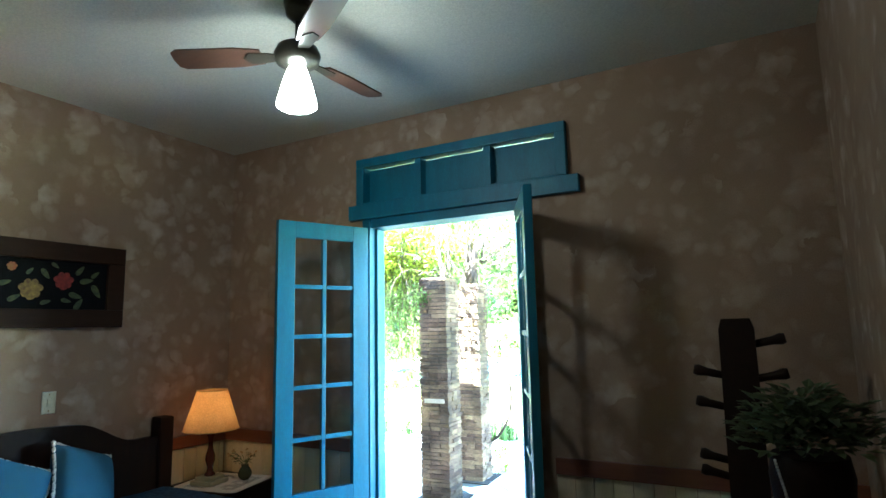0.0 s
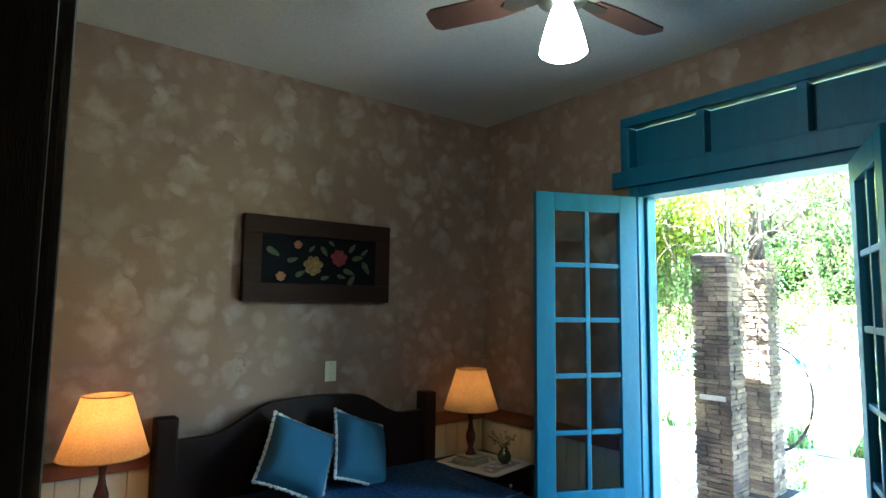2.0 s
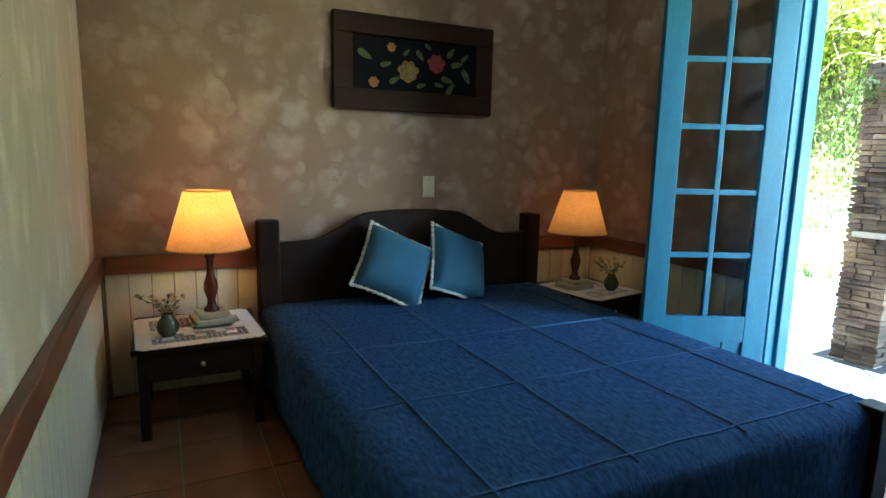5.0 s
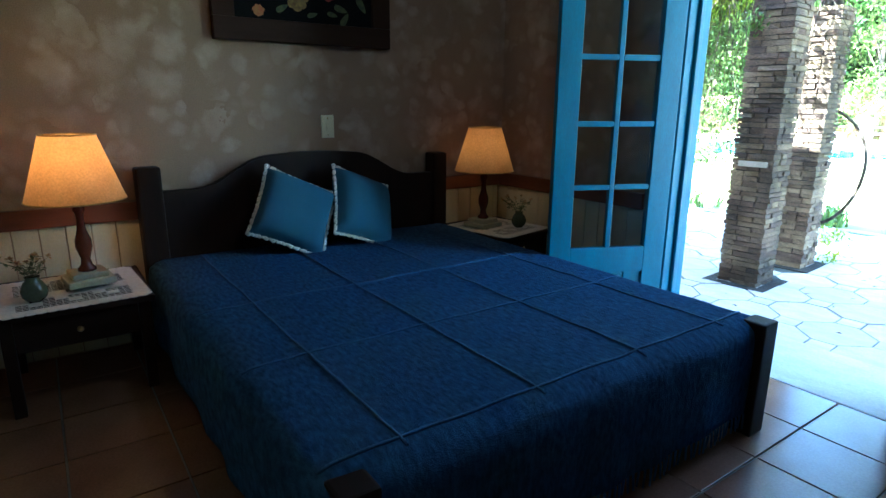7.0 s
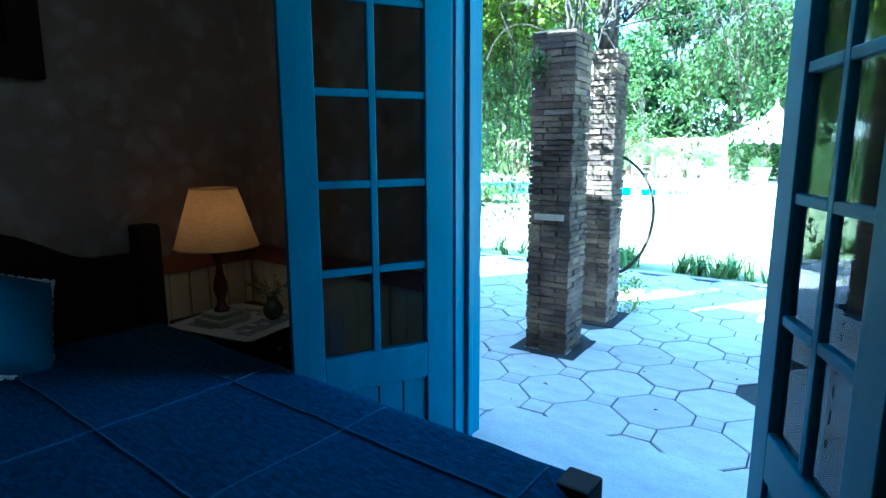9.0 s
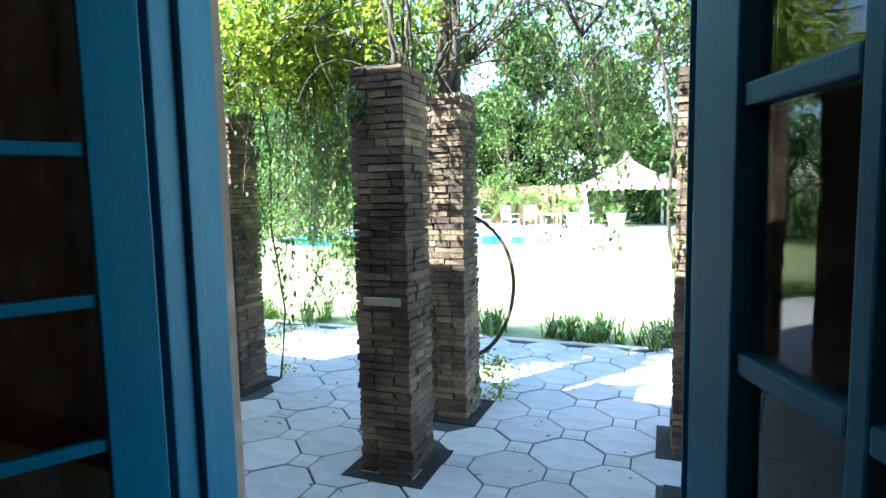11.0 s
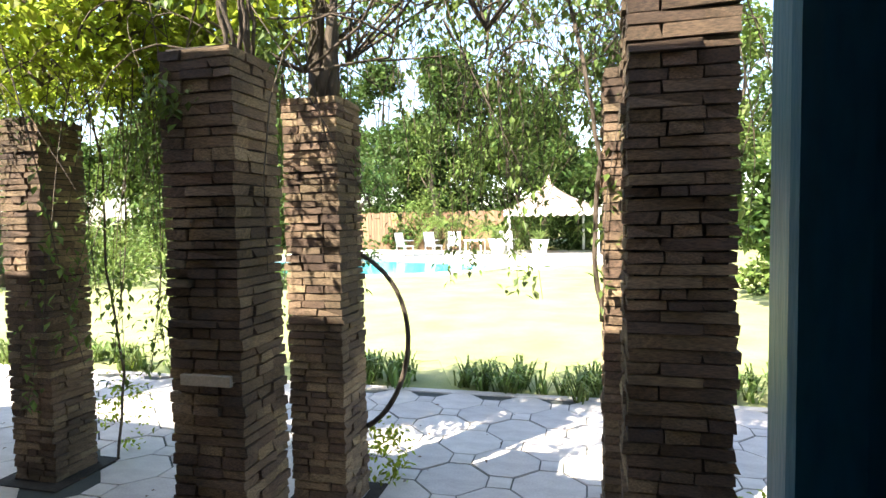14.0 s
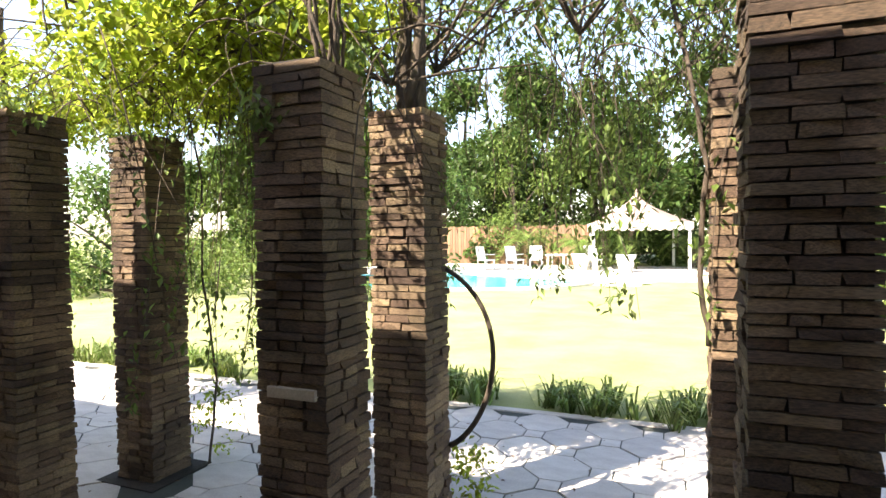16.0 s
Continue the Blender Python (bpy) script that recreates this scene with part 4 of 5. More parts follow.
PATIO_Y = 4.15
vs, fs = [], []
gx = [-3000, -400, -120, -60, -40, -30, -24, -18, -14, -11, -8, -5, -2, 1, 4, 7, 10, 14, 18, 24, 30, 40, 60, 120, 400, 3000]
gy = [-3000, -400, -60, -20, 0, 4.0, 6, 8, 10, 12, 14, 16, 18, 20, 22, 24, 27, 30, 36, 50, 80, 150, 500, 3000]
for y in gy:
    for x in gx:
        vs.append((x, y, ground_z(x, y) if y > -1 else -0.04))
n = len(gx)
fs = [(j * n + i, j * n + i + 1, (j + 1) * n + i + 1, (j + 1) * n + i) for j in range(len(gy) - 1) for i in range(n - 1)]
me = bpy.data.meshes.new("ground")
me.from_pydata(vs, [], fs)
me.materials.append(M_LAWN)
tagged(new("ground", me), "sunlit yellow-green lawn reaching to the trees", "lawn", "", "structure")

SKEW = 4.5                       # the garden is laid out a little askew to the house
PM = pose(1.545, 0.955, 0, 0, 0, SKEW) @ pose(-1.545, -0.955, 0)
patio = thing("patio", PM, "pale octagonal stone paving with small square insets", "paving", "", "structure")
bm = bm_new()
box(bm, -7.0, 7.0, WALL + 0.002, PATIO_Y, -0.12, -0.006)
part("bedding", bm, M_JOINT, patio)
bm = bm_new()
box(bm, -7.0, 7.0, PATIO_Y + 0.002, PATIO_Y + 0.09, -0.12, 0.004, 0.01)
part("kerb", bm, M_PAVE, patio)

# pillars: centre, width, height
PILLARS = [("A", 0.966, 1.549, 1.955), ("B", 0.913, 2.322, 1.945), ("C", -0.74, 2.18, 1.95), ("D", 2.43, 1.64, 2.02), ("E", -0.77, 1.53, 1.96), ("F", 2.335, 2.34, 1.95), ("G", -2.45, 1.42, 1.95), ("H", -2.45, 2.1, 1.95)]
PWID = 0.275
TA = 0.252                       # half a diagonal of the paving lattice
OX, OY = 1.545, 0.955              # one small square
S = 0.062                        # half side of a small square
J = 0.006


PITS = [PM.inverted() @ Vector((px, py, 0)) for _, px, py, _ in PILLARS]


def in_pit(x, y):
    return any(abs(x - q.x) < 0.19 and abs(y - q.y) < 0.19 for q in PITS)


oct_pts = []
# octagon centred between four squares at (+-TA, 0), (0, +-TA)
c = S
for sx, sy in ((1, 0), (0, 1), (-1, 0), (0, -1)):
    if sx:
        oct_pts += [(sx * (TA - c), -sx * c), (sx * (TA - c), sx * c)]
    else:
        oct_pts += [(sy * c, sy * (TA - c)), (-sy * c, sy * (TA - c))]


def slab_mesh(name, pts, top):
    bm = bm_new()
    k = 1 - J / 0.2
    cx = sum(p[0] for p in pts) / len(pts)
    a = [bm.verts.new((x * k, y * k, top - 0.004)) for x, y in pts]
    b = [bm.verts.new((x * (k - 0.012), y * (k - 0.012), top)) for x, y in pts]
    d = [bm.verts.new((x * k, y * k, -0.03)) for x, y in pts]
    bm.faces.new(b)
    for i in range(len(pts)):
        j = (i + 1) % len(pts)
        bm.faces.new((a[i], a[j], b[j], b[i]))
        bm.faces.new((d[i], d[j], a[j], a[i]))
    me = finish(bm, name)
    me.materials.append(M_PAVE)
    return me


OCT = [slab_mesh("paving_octagon", oct_pts, 0.0 + q) for q in (0.0, 0.002, -0.002)]
SQ = slab_mesh("paving_square", [(-S, -S), (S, -S), (S, S), (-S, S)], 0.0)
far_bm_v, far_bm_f = [], []
for i in range(-30, 31):
    for j in range(-22, 23):
        x, y = OX + i * TA, OY + j * TA
        if not (-6.8 < x < 6.8 and 0.36 < y < PATIO_Y - 0.12):
            continue
        square = (i + j) % 2 == 0
        if in_pit(x, y):
            continue
        near = -1.6 < x < 3.4
        me = SQ if square else OCT[(i * 3 + j * 5) % 3]
        if near:
            ob = new("paving_square" if square else "paving_octagon", me)
            ob.parent = patio
            ob.location = (x, y, 0)
        else:
            k = len(far_bm_v)
            far_bm_v.extend([(v.co.x + x, v.co.y + y, v.co.z) for v in me.vertices])
            far_bm_f.extend([tuple(k + q for q in p.vertices) for p in me.polygons])
ob = raw_part("far_paving", far_bm_v, far_bm_f, M_PAVE, patio)
ob["kind"] = "stuff"

# ---------------------------------------------------------------- brick pillars
BR = []
for q in range(10):
    rr = random.Random(q + 50)
    bm = bm_new()
    box(bm, -0.5, 0.5, -0.5, 0.5, -0.5, 0.5)
    for v in bm.verts:
        v.co += Vector((rr.uniform(-0.02, 0.02), rr.uniform(-0.09, 0.09), rr.uniform(-0.09, 0.09)))
    me = finish(bm, "brick")
    me.materials.append(M_BRICK)
    BR.append(me)


def pillar(x, y, h, seed, label):
    r = random.Random(seed)
    t = thing("brick_pillar", pose(x, y, 0, 0, 0, SKEW), label, "brick pillar", "pergola pillars")
    bm = bm_new()
    box(bm, -PWID / 2 + 0.02, PWID / 2 - 0.02, -PWID / 2 + 0.02, PWID / 2 - 0.02, -0.05, h - 0.01)
    part("core", bm, M_MORTAR, t)
    z, row = 0.0, 0
    d = 0.085
    while z < h - 0.02:
        ch = r.uniform(0.028, 0.042)
        for side in range(4):
            L = PWID - d
            cuts = [0, L] if r.random() < 0.45 else [0, L * r.uniform(0.35, 0.65), L]
            for a, b in zip(cuts, cuts[1:]):
                u = -PWID / 2 + (a + b) / 2 + (0 if row % 2 else d)
                out = r.uniform(-0.003, 0.004)
                ob = new("brick", BR[r.randrange(10)])
                ob.parent = t
                m = pose(0, 0, 0, 0, 0, 90 * side) @ pose(u, -PWID / 2 + d / 2 - out, z + ch / 2, 0, 0, r.uniform(-1.2, 1.2))
                ob.matrix_local = m @ Matrix.Diagonal((b - a - 0.006, d, ch - 0.0055, 1))
        z += ch
        row += 1
    pit = bm_new()
    for b in ((-0.215, -0.142, -0.215, 0.215), (0.142, 0.215, -0.215, 0.215), (-0.142, 0.142, -0.215, -0.142), (-0.142, 0.142, 0.142, 0.215)):
        box(pit, b[0], b[1], b[2], b[3], -0.05, 0.003)
    part("planting_pit", pit, M_SOIL, t, "dark soil pit at the foot")
    return t


for k, (nm, x, y, h) in enumerate(PILLARS):
    pillar(x, y, h, 100 + k, "square pillar of thin stacked brown bricks" + (", partly in sun" if nm in "BCF" else ", shaded by vines"))

pale = mat("pale_brick", (0.50, 0.43, 0.33), 0.9, scale=12, amount=0.4, bump=0.4)
bm = bm_new()
box(bm, -0.092, 0.098, -PWID / 2 - 0.010, -PWID / 2 + 0.03, 0.835, 0.872, 0.003)
part("brick", bm, pale, bpy.data.objects["brick_pillar"], "single pale brick")

# ---------------------------------------------------------------- house outside
bm = bm_new()
box(bm, -8.0, -WALL - 0.002, 0.0, WALL, -0.05, CEIL)
box(bm, X_R + 0.202, 9.0, 0.0, WALL, -0.05, CEIL)
solid("wall_outer", bm, M_OUTWALL, "plain plaster outer wall of the house", "wall", "structure")
bm = bm_new()
prism(bm, [(0.79, 2.70), (0.79, 2.74), (-3.0, 4.05), (-6.0, 3.15), (-6.0, 3.10), (-3.0, 3.98)], -8.5, 9.5, "x")
solid("roof", bm, M_ROOF, "red clay roof with a short eave over the doors", "roof", "structure")
for xx in (-8.4, 9.3):
    bm = bm_new()
    box(bm, xx, xx + 0.12, -6.0, WALL, -0.05, 3.1)
    solid("wall_gable", bm, M_OUTWALL, "plain plaster end wall of the house", "wall", "structure")
bm = bm_new()
box(bm, -8.4, 9.3, -6.1, -6.0, -0.05, 3.0)
solid("wall_back", bm, M_OUTWALL, "plain plaster back wall of the house", "wall", "structure")

# ---------------------------------------------------------------- pergola and vines
def vine(pts, r0, r1, label, seed):
    r = random.Random(seed)
    t = thing("vine", pose(0, 0, 0), label, "vine", "pergola vines")
    bm = bm_new()
    path = [Vector(p) for p in pts]
    fine = []
    for a, b in zip(path, path[1:]):
        for q in range(4):
            p = a.lerp(b, q / 4)
            fine.append(p + Vector((r.uniform(-1, 1), r.uniform(-1, 1), r.uniform(-0.5, 0.5))) * r0 * 0.5)
    fine.append(path[-1])
    tube(bm, fine, r0, r1, 7)
    part("stem", bm, M_BARK, t)
    return t


def smooth_arc(ctrl, n=14):
    """A smooth line through four control points (Bezier)."""
    p0, p1, p2, p3 = [Vector(c) for c in ctrl]
    return [(1 - s) ** 3 * p0 + 3 * (1 - s) ** 2 * s * p1 + 3 * (1 - s) * s * s * p2 + s ** 3 * p3 for s in [k / n for k in range(n + 1)]]


# thick twisted trunks climbing at the pillars, and the bowed stem
for k, (x, y, rr) in enumerate(((-0.56, 2.40, 0.008), (2.56, 2.56, 0.02), (-2.2, 2.3, 0.03))):
    vine([(x, y, -0.04), (x + 0.05, y + 0.04, 0.5), (x - 0.03, y + 0.02, 1.1), (x + 0.04, y - 0.03, 1.7), (x - 0.05, y - 0.08, 2.3), (x + 0.15, y - 0.2, 2.9)], rr, rr * 0.7, "gnarled vine trunk climbing a brick pillar", 20 + k)


def trunk_bundle(x, y, z, top, spread, n, r0, seed, label):
    """Stems twisted round one another that rise from a pillar's top and part overhead."""
    r = random.Random(seed)
    t = thing("climbing_vine", pose(x, y, z), label, "vine", "vine trunks")
    for k in range(n):
        a0, turn = 2 * math.pi * k / n + r.uniform(-0.3, 0.3), r.uniform(1.5, 4.0) * r.choice((-1, 1))
        pts = []
        for q in range(13):
            u = q / 12
            rad = spread * (0.55 + 0.25 * math.sin(3 * u + k)) + spread * 3.2 * max(0.0, u - 0.6) ** 1.6
            pts.append((rad * math.cos(a0 + turn * u) + 0.01 * r.uniform(-1, 1), rad * math.sin(a0 + turn * u) + 0.01 * r.uniform(-1, 1), -0.02 + (top + r.uniform(-0.05, 0.1)) * u))
        bm = bm_new()
        tube(bm, pts, r0 * r.uniform(0.7, 1.2), r0 * 0.5, 7)
        part("stem", bm, M_BARK, t)
    return t


trunk_bundle(0.92, 2.33, 1.945, 1.05, 0.075, 9, 0.034, 61, "thick twisted vine trunk standing on a brick pillar")
trunk_bundle(1.02, 1.56, 1.955, 0.75, 0.085, 8, 0.008, 62, "twisted pale vine stems on top of a brick pillar")
trunk_bundle(2.40, 2.36, 1.95, 0.90, 0.060, 5, 0.020, 63, "twisted vine stems on top of a brick pillar")
vine([(2.20, 2.27, 0.95), (2.17, 2.27, 1.2), (2.19, 2.26, 1.6), (2.13, 2.31, 2.0), (2.0, 2.4, 2.5)], 0.011, 0.008, "dark vine stem hanging beside a brick pillar", 71)
r = random.Random(15)
bm = bm_new()
for k in range(330):
    x, y, z = r.uniform(-1.6, 3.2), r.uniform(1.7, 3.1), r.uniform(2.0, 2.75)
    a, l = r.uniform(0, 6.28), r.uniform(0.35, 1.0)
    droop = r.uniform(0.0, 0.9)
    pts = [(x + l * u * math.cos(a + 0.8 * u), y + 0.6 * l * u * math.sin(a + 0.8 * u), z + 0.18 * l * math.sin(3.1 * u) - droop * l * u * u) for u in [q / 7 for q in range(8)]]
    tube(bm, pts, r.uniform(0.0025, 0.006), 0.0015, 4)
solid("vine_twigs", bm, M_BARK, "tangle of thin bare vine twigs over the pergola", "twigs", "stuff")
t = thing("vine", pose(0, 0, 0), "bare vine stem bowing out from a brick pillar", "vine", "pergola vines")
bm = bm_new()
tube(bm, smooth_arc([(1.05, 2.45, 0.34), (1.27, 2.47, 0.45), (1.42, 2.47, 1.0), (1.04, 2.45, 1.20)], 18), 0.014, 0.011, 7)
part("stem", bm, M_BARK, t)
r = random.Random(5)
for k, (x, y, z) in enumerate(((0.9, 2.2, 2.15), (0.8, 2.5, 2.3), (1.0, 2.45, 2.25), (2.5, 2.3, 2.2), (-0.6, 2.1, 2.2), (0.1, 1.9, 2.3), (1.7, 2.4, 2.3))):
    for q in range(7):
        a = r.uniform(0, 6.28)
        e = Vector((x + r.uniform(-1.2, 1.2), y + r.uniform(-0.7, 0.7), z + r.uniform(-0.1, 0.5)))
        vine([(x, y, z - 0.1), (x * 0.7 + e.x * 0.3 + r.uniform(-0.25, 0.25), y * 0.7 + e.y * 0.3 + r.uniform(-0.2, 0.2), z + r.uniform(0, 0.3)), (x * 0.3 + e.x * 0.7 + r.uniform(-0.25, 0.25), y * 0.3 + e.y * 0.7 + r.uniform(-0.2, 0.2), e.z + r.uniform(-0.1, 0.3)), e], 0.008, 0.004, "twisted bare vine branch over the pergola", 300 + 10 * k + q)


def leaf_mass(name, label, boxes, count, size, material, seed, clump=6, hang=0.0, kind="stuff", group="", wide=0.55):
    """Many small leaves in clumps with gaps, within soft boxes (centre, half size)."""
    r = random.Random(seed)
    vs, fs = [], []
    per = max(1, count // (len(boxes) * clump))
    for (cx, cy, cz), (hx, hy, hz) in boxes:
        for _ in range(per):
            while True:
                q = Vector((r.uniform(-1, 1), r.uniform(-1, 1), r.uniform(-1, 1)))
                if q.length < 1 and noise.noise((cx + q.x * hx * 2.2, cy + q.y * hy * 2.2, cz + q.z * hz * 2.2)) > -0.12:
                    break
            c = Vector((cx + q.x * hx, cy + q.y * hy, cz + q.z * hz))
            lean = Vector((r.uniform(-1, 1), r.uniform(-1, 1), r.uniform(-0.6, 0.3) - hang))
            for k in range(clump):
                p = c + lean * size * 0.7 * (k - clump / 2) + Vector((r.gauss(0, 1), r.gauss(0, 1), r.gauss(0, 1))) * size * 0.5
                d = Vector((r.uniform(-1, 1), r.uniform(-1, 1), r.uniform(-0.9, 0.4) - hang))
                s = size * r.uniform(0.6, 1.25)
                leaf_quads(vs, fs, p, d, Vector((r.uniform(-0.4, 0.4), r.uniform(-0.4, 0.4), 1)), s, s * wide)
    me = bpy.data.meshes.new(name)
    me.from_pydata(vs, [], fs)
    me.materials.append(material)
    return tagged(new(name, me), label, "foliage", group, kind)


def hanging(name, label, spots, seed, size=0.05):
    """Trailing shoots that hang from the pergola, with leaves along each."""
    r = random.Random(seed)
    t = thing(name, pose(0, 0, 0), label, "vine", "pergola vines")
    bm = bm_new()
    vs, fs = [], []
    for x, y, z, l in spots:
        p = Vector((x, y, z))
        dx, dy = r.uniform(-0.25, 0.25), r.uniform(-0.2, 0.2)
        pts = [p + Vector((dx * s * l + 0.03 * math.sin(5 * s + x * 9), dy * s * l, -l * s + 0.02 * math.sin(9 * s))) for s in [k / 9 for k in range(10)]]
        tube(bm, pts, 0.0035, 0.0015, 4)
        for k in range(int(l * 42)):
            s = r.random() ** 0.7
            q = p + Vector((dx * s * l, dy * s * l, -l * s)) + Vector((r.gauss(0, 0.035), r.gauss(0, 0.035), 0))
            sz = size * r.uniform(0.6, 1.3)
            leaf_quads(vs, fs, q, Vector((r.uniform(-1, 1), r.uniform(-1, 1), r.uniform(-1.4, 0.1))), Vector((0, 0, 1)), sz, sz * 0.45)
    part("trailing_stem", bm, M_BARK, t)["kind"] = "stuff"
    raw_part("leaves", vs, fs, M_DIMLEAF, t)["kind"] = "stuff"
    return t


r = random.Random(77)
spots = []
for cx, cy, n_, lmin, lmax in ((-0.05, 2.35, 42, 0.7, 1.7), (0.2, 2.9, 22, 0.6, 1.5), (1.75, 3.0, 26, 0.3, 0.9), (-0.25, 2.6, 40, 0.5, 1.8), (1.35, 2.9, 34, 0.4, 1.15), (2.1, 2.7, 22, 0.3, 1.0), (0.3, 2.7, 20, 0.3, 1.1), (-1.5, 2.6, 20, 0.5, 1.6), (2.9, 2.2, 14, 0.3, 1.4), (3.6, 2.4, 14, 0.4, 1.5), (-2.6, 2.4, 16, 0.4, 1.6), (1.7, 3.2, 16, 0.3, 0.9)):
    for _ in range(n_):
        spots.append((cx + r.gauss(0, 0.28), cy + r.gauss(0, 0.22), r.uniform(2.0, 2.5), r.uniform(lmin, lmax)))
hanging("trailing_vine", "thin green shoots trailing down from the pergola", spots, 8)
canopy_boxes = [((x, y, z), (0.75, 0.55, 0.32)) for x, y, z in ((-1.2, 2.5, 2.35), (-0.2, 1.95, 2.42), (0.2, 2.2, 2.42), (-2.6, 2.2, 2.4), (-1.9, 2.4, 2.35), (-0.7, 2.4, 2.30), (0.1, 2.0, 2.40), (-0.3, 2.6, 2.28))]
leaf_mass("vine_canopy", "dense green vine leaves over the pergola, brightened in colour as if sunlit from behind", canopy_boxes, 15000, 0.052, M_LEAF_BACKLIT, 31, 5, 0.4, wide=0.78)
thin_boxes = [((x, y, z), (0.8, 0.5, 0.32)) for x, y, z in ((0.95, 1.5, 2.50), (1.6, 2.0, 2.65), (0.6, 2.7, 2.55), (1.3, 2.9, 2.60), (2.0, 2.7, 2.50), (2.5, 2.4, 2.45), (3.2, 2.2, 2.45), (3.8, 2.2, 2.45), (1.6, 3.2, 2.45), (0.3, 3.0, 2.35))]
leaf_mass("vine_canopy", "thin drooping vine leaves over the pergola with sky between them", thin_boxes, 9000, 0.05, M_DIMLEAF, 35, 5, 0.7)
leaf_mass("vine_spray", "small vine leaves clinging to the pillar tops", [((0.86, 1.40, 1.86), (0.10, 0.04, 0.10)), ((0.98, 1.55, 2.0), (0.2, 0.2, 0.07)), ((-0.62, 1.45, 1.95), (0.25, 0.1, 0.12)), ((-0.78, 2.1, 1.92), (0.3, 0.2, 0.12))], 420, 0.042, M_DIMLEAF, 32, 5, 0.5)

leaf_mass("pit_sprouts", "small green shoots sprouting from the pits at the pillar feet", [((1.08, 2.60, 0.14), (0.12, 0.12, 0.16)), ((-0.62, 2.52, 0.25), (0.18, 0.12, 0.28)), ((2.74, 2.25, 0.28), (0.14, 0.12, 0.32))], 620, 0.04, M_LEAF_BACKLIT, 33, 4, 0.2)

# planting bed along the patio edge
r = random.Random(9)
vs, fs = [], []
for k in range(230):
    x, y = r.uniform(-6.5, 6.5), PATIO_Y + 0.28 + r.gauss(0, 0.12)
    if noise.noise((x * 1.5, 0, 0)) < -0.25:
        continue
    for q in range(16):
        a, l = r.uniform(0, 6.28), r.uniform(0.12, 0.34)
        b = Vector((x + r.gauss(0, 0.03), y + r.gauss(0, 0.03), -0.04))
        o = Vector((math.cos(a), math.sin(a), 0))
        w = Vector((-o.y, o.x, 0)) * 0.008
        m1, tip = b + o * l * 0.35 + Vector((0, 0, l * 0.75)), b + o * l * 0.95 + Vector((0, 0, l * 0.7))
        i0 = len(vs)
        vs.extend([tuple(b - w), tuple(b + w), tuple(m1 + w), tuple(m1 - w), tuple(tip)])
        fs.extend([(i0, i0 + 1, i0 + 2, i0 + 3), (i0 + 3, i0 + 2, i0 + 4)])
me = bpy.data.meshes.new("strap_plants")
me.from_pydata(vs, [], fs)
me.materials.append(M_GRASSY)
straps = new("strap_plants", me)
straps.matrix_world = PM
tagged(straps, "arching strap-leaved plants along the patio edge", "plants", "", "stuff")
bm = bm_new()
box(bm, -7, 7, PATIO_Y + 0.092, PATIO_Y + 0.55, -0.1, -0.02)
solid("flower_bed", bm, M_LAWN, "grassy planting strip between paving and lawn", "flower bed", "structure").matrix_world = PM
vs, fs = [], []
for k in range(170):
    p = Vector((r.uniform(-2.5, 4), r.uniform(0.6, 4.0), 0.006))
    leaf_quads(vs, fs, p, Vector((r.uniform(-1, 1), r.uniform(-1, 1), 0.05)), Vector((0, 0, 1)), r.uniform(0.015, 0.045), r.uniform(0.008, 0.02), 0.3)
me = bpy.data.meshes.new("fallen_leaves")
me.from_pydata(vs, [], fs)
me.materials.append(M_DRY)
tagged(new("fallen_leaves", me), "dry fallen leaves scattered on the paving", "leaves", "", "stuff")

# ---------------------------------------------------------------- pool, furniture, trees
GZ = -0.20
pool = thing("pool", pose(-6.5, 15.6, ground_z(0, 15.6)), "turquoise swimming pool with a pale stone rim", "pool", "", "structure")
n = 40
def rim(a, k):
    return ((4.4 + 0.7 * math.sin(a * 2 + 0.5)) * k * math.cos(a), (3.1 + 0.4 * math.cos(a * 3)) * k * math.sin(a))
bm = bm_new()
prism(bm, [rim(2 * math.pi * i / n, 1.0) for i in range(n)], 0.0, 0.035, "z")
part("water", bm, M_POOL, pool)
bm = bm_new()
for i in range(n):
    a, b = 2 * math.pi * i / n, 2 * math.pi * (i + 1) / n
    q = [rim(a, 1.004), rim(b, 1.004), rim(b, 1.10), rim(a, 1.10)]
    prism(bm, q, 0.0, 0.07, "z")
part("coping", bm, M_DECK, pool)
bm = bm_new()
prism(bm, [(-12.5, 18.9), (-3.0, 18.6), (-2.9, 13.6), (-0.4, 14.0), (0.4, 18.2), (2.6, 18.4), (2.6, 25.5), (-12.5, 25.5)], -0.26, -0.145, "z")
solid("pool_deck", bm, M_DECK, "sunlit pale stone terrace beyond the pool", "terrace", "structure")


